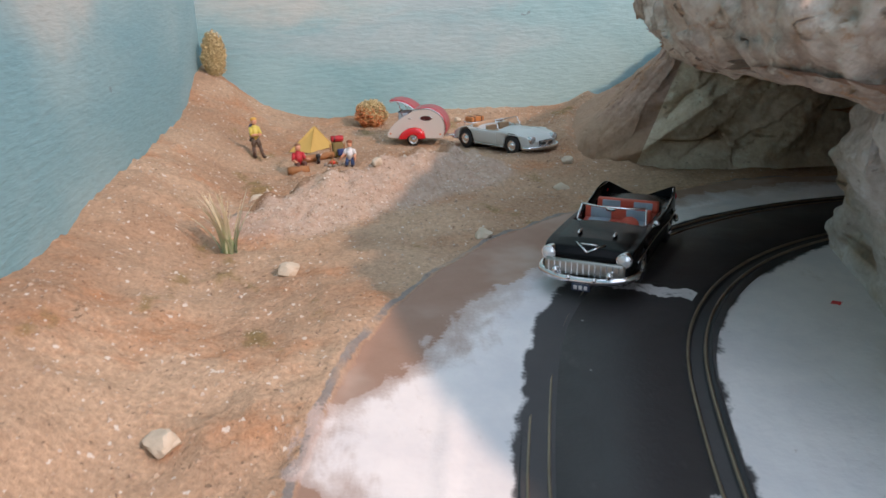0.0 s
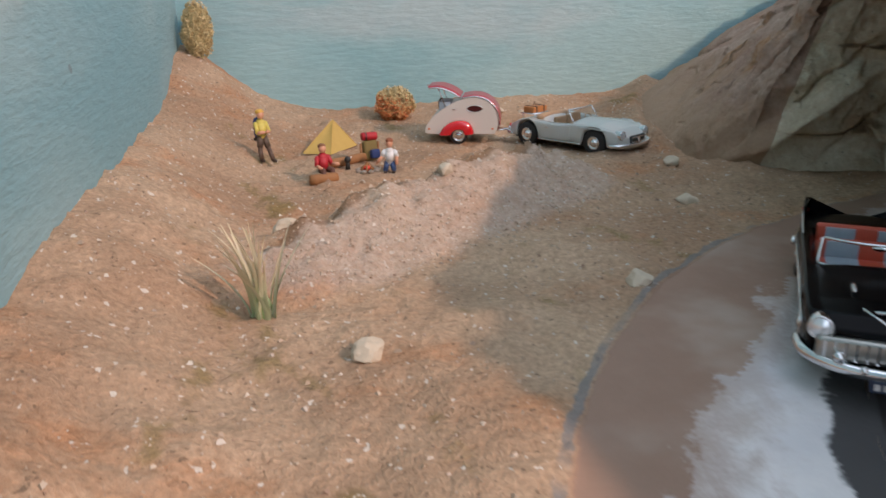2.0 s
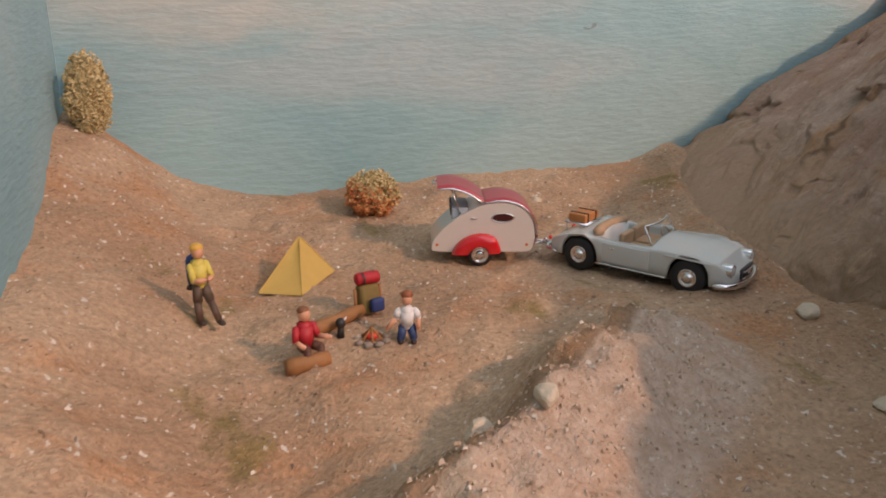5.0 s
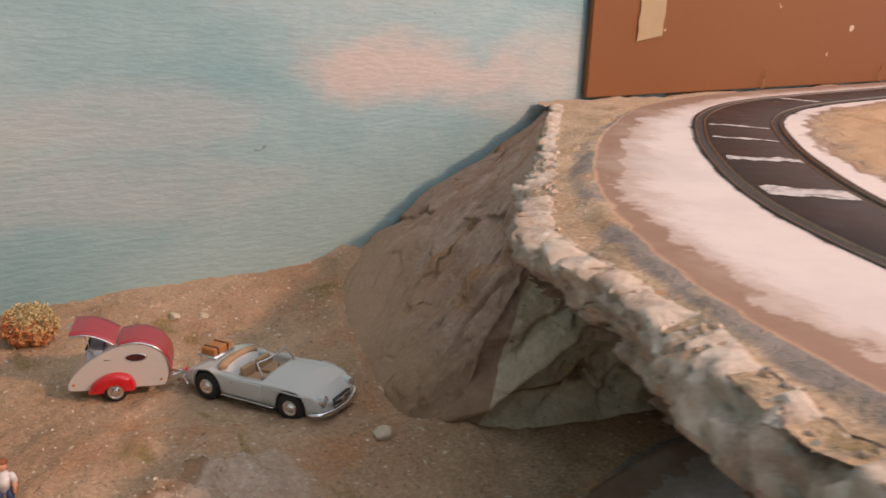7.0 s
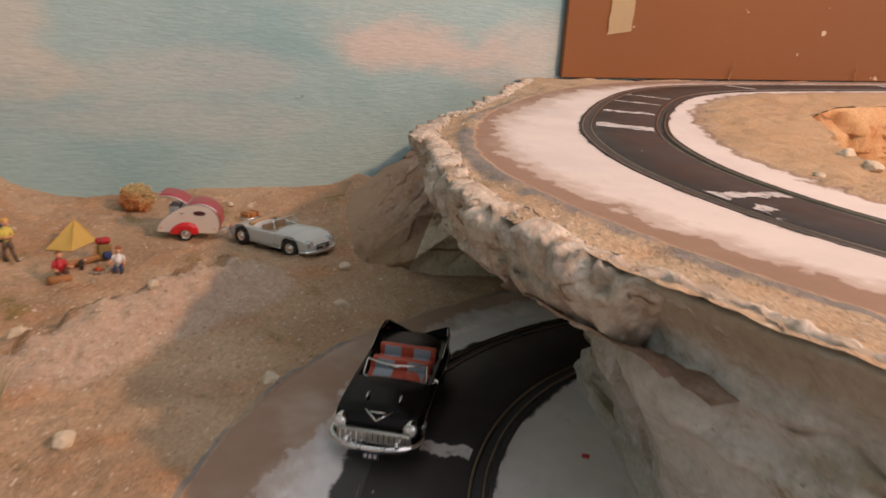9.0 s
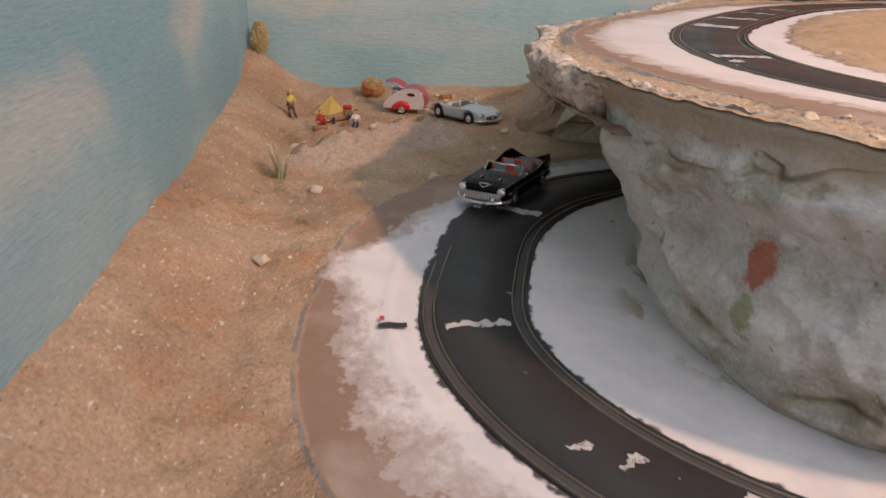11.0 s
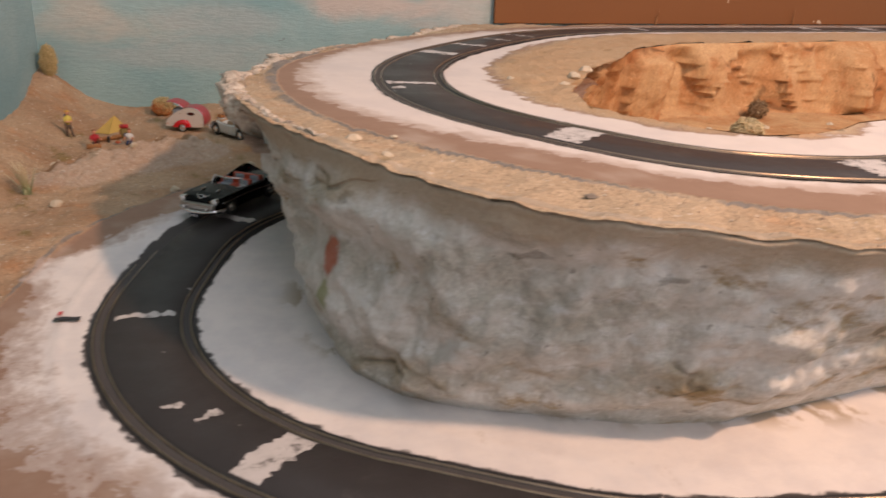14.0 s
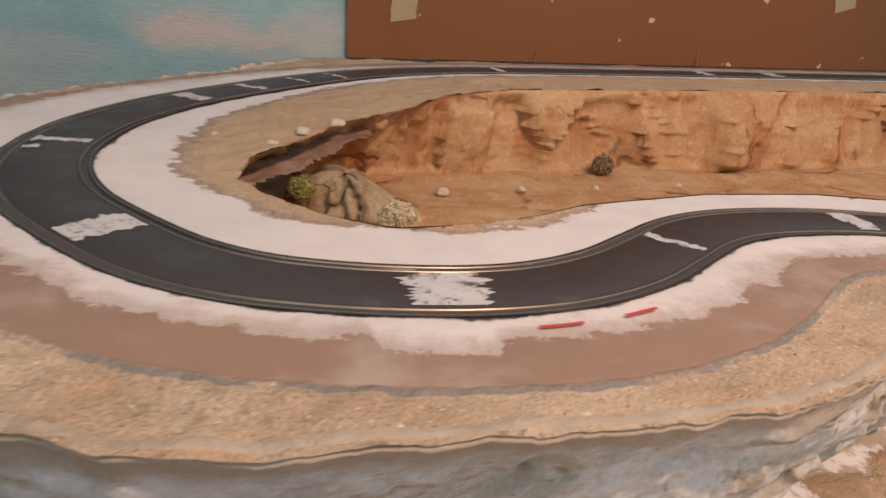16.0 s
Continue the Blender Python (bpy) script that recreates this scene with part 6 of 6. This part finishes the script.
def gravel(name, count, material, seed, area, zf, keep, smin, smax, label):
    """Loose grit, one joined mesh of many small lumps."""
    rnd = np.random.RandomState(seed)
    base = np.array([(0.9, 0, -0.3), (-0.4, 0.8, -0.35), (-0.5, -0.75, -0.3), (0.35, 0.25, 0.6), (-0.35, -0.1, 0.65)])
    faces = [(0, 1, 3), (1, 4, 3), (1, 2, 4), (2, 0, 4), (0, 3, 4), (0, 2, 1)]
    x = rnd.uniform(area[0], area[1], count)
    y = rnd.uniform(area[2], area[3], count)
    z, d = zf(x, y)
    ok = keep(x, y, d)
    x, y, z = x[ok], y[ok], z[ok]
    V, Fs = [], []
    for i in range(len(x)):
        s = smin + (smax - smin) * rnd.random_sample() ** 3
        a = rnd.uniform(0, 6.28)
        ca, sa = math.cos(a), math.sin(a)
        q = base * (s * rnd.uniform(0.7, 1.2), s * rnd.uniform(0.7, 1.2), s * 0.8)
        q = np.stack([q[:, 0] * ca - q[:, 1] * sa + x[i], q[:, 0] * sa + q[:, 1] * ca + y[i], q[:, 2] + z[i] + s * 0.15], 1)
        Fs += [tuple(5 * i + k for k in f) for f in faces]
        V.append(q)
    ob = mesh_object(name, np.vstack(V), Fs, material, smoothed=False)
    return tagged(ob, label, "gravel", kind="stuff")


def make_grit(name, *cols):
    n = Nodes(name)
    r = n.add("ShaderNodeNewGeometry").outputs["Random Per Island"]
    return n.done(n.ramp(r, *[(k / len(cols), c) for k, c in enumerate(cols)]), 0.9, spec=0.2)


def leaves_bush(name, m, size, count, leaf, materials, label, seed, category="bush", shell=0.55):
    """A dense little bush: twigs inside, and a crown of many small clumps with an uneven outline."""
    rnd = np.random.RandomState(seed)
    b = empty(name, m, label, category)
    bm = bmesh.new()
    for k in range(9):
        a = rnd.uniform(0, 6.28)
        tube(bm, (0, 0, -0.001), (size[0] * 0.6 * math.cos(a) * rnd.uniform(0.3, 1), size[1] * 0.6 * math.sin(a) * rnd.uniform(0.3, 1), size[2] * rnd.uniform(0.8, 1.5)), 0.0006, 0.0002, 5)
    part("twigs", bm, M_WOOD, b, "thin brown twigs")
    core = ball(bmesh.new(), (0, 0, 0), 1.0, (1, 1, 1), 4)
    for v in core.verts:
        q = v.co.normalized()
        k = 0.80 * (1 + 0.22 * noise.noise(q * 2.2 + Vector((seed, 0, 0))) + 0.10 * noise.noise(q * 6) + 0.10 * noise.noise(q * 14))
        v.co = Vector((q.x * size[0] * k, q.y * size[1] * k, max(0.0, q.z * size[2] * k + size[2] * 0.95)))
    if shell > 0.3:
        part("foam_core", core, materials[0], b)
    else:
        core.free()
    groups = {k: ([], []) for k in range(len(materials))}
    for i in range(count):
        d = rnd.normal(size=3)
        d /= np.linalg.norm(d)
        r = shell + (1 - shell) * rnd.random_sample() ** 0.6
        lump = 1 + 0.22 * noise.noise(Vector(d) * 2.2 + Vector((seed, 0, 0))) + 0.10 * noise.noise(Vector(d) * 6)
        c = d * r * lump * np.array(size)
        c[2] += size[2] * 0.95
        if c[2] < 0:
            continue
        k = 0
        if len(materials) > 1:
            k = 1 if (d[0] * -0.5 + d[1] * -0.2 - d[2] * 0.9 + rnd.normal() * 0.3) > -0.12 else 0
        V, Fs = groups[k]
        u = rnd.normal(size=3)
        u /= np.linalg.norm(u)
        w = np.cross(u, rnd.normal(size=3))
        w /= np.linalg.norm(w)
        s = leaf * rnd.uniform(0.5, 1.3)
        j = len(V)
        V += [c - u * s, c + w * s * 0.45, c + u * s, c - w * s * 0.45, c + np.cross(u, w) * s * 0.5]
        Fs += [(j, j + 1, j + 4), (j + 1, j + 2, j + 4), (j + 2, j + 3, j + 4), (j + 3, j, j + 4)]
    for k, (V, Fs) in groups.items():
        if V:
            mesh_object("foliage", V, Fs, materials[k], b, "", False)
    return b


def build_plants():
    olive = make_leaf("straw_olive_foliage", (0.50, 0.40, 0.20), (0.66, 0.53, 0.29))
    rust = make_leaf("rust_foliage", (0.58, 0.20, 0.08), (0.66, 0.36, 0.15))
    pale = make_leaf("pale_sage_foliage", (0.58, 0.48, 0.29), (0.72, 0.62, 0.42))
    grey = make_leaf("dry_grey_brown_foliage", (0.22, 0.15, 0.09), (0.40, 0.29, 0.17))
    x, y = -0.043, 0.785
    leaves_bush("bush", heading(x, y, ground_z(x, y) - 0.002, 0), (0.0118, 0.0110, 0.0225), 3600, 0.0016, [olive], "tall straw-coloured foam bush standing in the wall corner", 3)
    x, y = 0.107, 0.757
    leaves_bush("bush", heading(x, y, ground_z(x, y) - 0.001, 0), (0.0165, 0.0140, 0.0140), 3200, 0.0017, [olive, rust], "round straw and rust-coloured bush beside the trailer", 5)
    leaves_bush("bush", heading(0.585, 0.078, 0.127, 0), (0.0140, 0.011, 0.0105), 1800, 0.0020, [pale], "pale sage tuft on the near edge of the hollow", 7)
    green = make_leaf("yellow_green_foliage", (0.26, 0.23, 0.07), (0.42, 0.36, 0.13))
    leaves_bush("bush", heading(0.532, 0.262, 0.094, 0), (0.012, 0.010, 0.012), 1400, 0.0020, [green], "small yellow-green bush on the rock in the hollow", 8)
    leaves_bush("bush", heading(0.940, 0.490, 0.058, 0), (0.015, 0.012, 0.015), 1300, 0.0026, [grey], "dry grey-brown bush against the hollow's wall", 9, shell=0.35)
    x, y = -0.052, -0.095
    leaves_bush("dry_shrub", heading(x, y, ground_z(x, y) - 0.002, 0), (0.017, 0.012, 0.006), 900, 0.0026, [grey], "flat dark dried twig shrub on the sand", 12, "shrub", 0.1)
    # grass tuft
    x, y = -0.0205, 0.392
    tuft = empty("grass_tuft", heading(x, y, ground_z(x, y) - 0.001, 0), "spiky pale green and straw grass tuft", "grass")
    blade = make_blade()
    rnd = random.Random(6)
    for k in range(42):
        a, lean = rnd.uniform(0, 6.283), rnd.uniform(0.05, 0.62)
        h = rnd.uniform(0.022, 0.040)
        bx, by = rnd.gauss(0, 0.0022), rnd.gauss(0, 0.0022)
        V, n = [], 6
        for i in range(n + 1):
            f = i / n
            w = 0.0010 * (1 - f) ** 0.7 + 0.00008
            r = lean * h * (f ** 1.6)
            cx, cy, cz = bx + r * math.cos(a) - 0.004 * f * f, by + r * math.sin(a), h * f * (1 - 0.15 * lean * f)
            V += [(cx - w * math.sin(a), cy + w * math.cos(a), cz), (cx + w * 0.35 * math.cos(a), cy + w * 0.35 * math.sin(a), cz), (cx + w * math.sin(a), cy - w * math.cos(a), cz)]
        mesh_object("blade", V, grid_faces(n + 1, 3), blade, tuft)


def make_blade():
    n = Nodes("grass_blade")
    z = n.add("ShaderNodeSeparateXYZ", {0: n.add("ShaderNodeTexCoord").outputs["Object"]}).outputs["Z"]
    r = n.add("ShaderNodeObjectInfo").outputs["Random"]
    c = n.mix(n.step(z, 0.004, 0.026), (0.26, 0.36, 0.14), (0.62, 0.52, 0.32))
    c = n.mix(n.math("MULTIPLY", r, 0.6), c, (0.70, 0.62, 0.48))
    return n.done(c, 0.6)


build_stones()
build_plants()
on_sand = lambda x, y, d: (d > 0.104) & (x > xw(y) + 0.004) & (y < 0.795) & ((x < 0.25) | (y > 0.6) & (x < 0.30))
grit = make_grit("mixed_grit", (0.55, 0.46, 0.36), (0.42, 0.31, 0.22), (0.66, 0.60, 0.52), (0.30, 0.20, 0.14), (0.45, 0.35, 0.26))
gravel("gravel", 13000, grit, 1, (-0.13, 0.30, -0.45, 0.80), low_height, on_sand, 0.0004, 0.0017, "scattered pale and brown grit on the sand")
gravel("gravel", 6500, grit, 2, (-0.01, 0.17, 0.41, 0.57), low_height, lambda x, y, d: on_sand(x, y, d) & (np.abs((y - 0.455) - 0.63 * (x - 0.005) + 0.022) < 0.040), 0.0003, 0.0014, "dense grit on the gravel mound")
on_mesa = lambda x, y, d: (d > up_verge(x, y)[1] + 0.004) & (d < 0.17) & inside(x, y, np.vstack([rim_line, [(1.76, 0.806), (0.575, 0.806)]]))
gravel("gravel", 9000, grit, 3, (0.15, 0.95, -0.20, 0.70), up_height, on_mesa, 0.0004, 0.0015, "scattered pale grit along the plateau edge")
crust = make_grit("pale_crust", (0.58, 0.47, 0.36), (0.50, 0.36, 0.25), (0.68, 0.62, 0.54), (0.50, 0.32, 0.20), (0.30, 0.28, 0.26))


def by_rim(x, y, d):
    gap = signed_distance(x, y, rim_line[:200:3])
    return (gap < 0.001) & (gap > -0.013) & (y > 0.17) & (y < 0.66) & (x < 0.5)


gravel("gravel", 16000, crust, 6, (0.16, 0.46, 0.17, 0.66), up_height, by_rim, 0.0005, 0.0030, "chalky crumbs crusted along the plateau's broken rim")
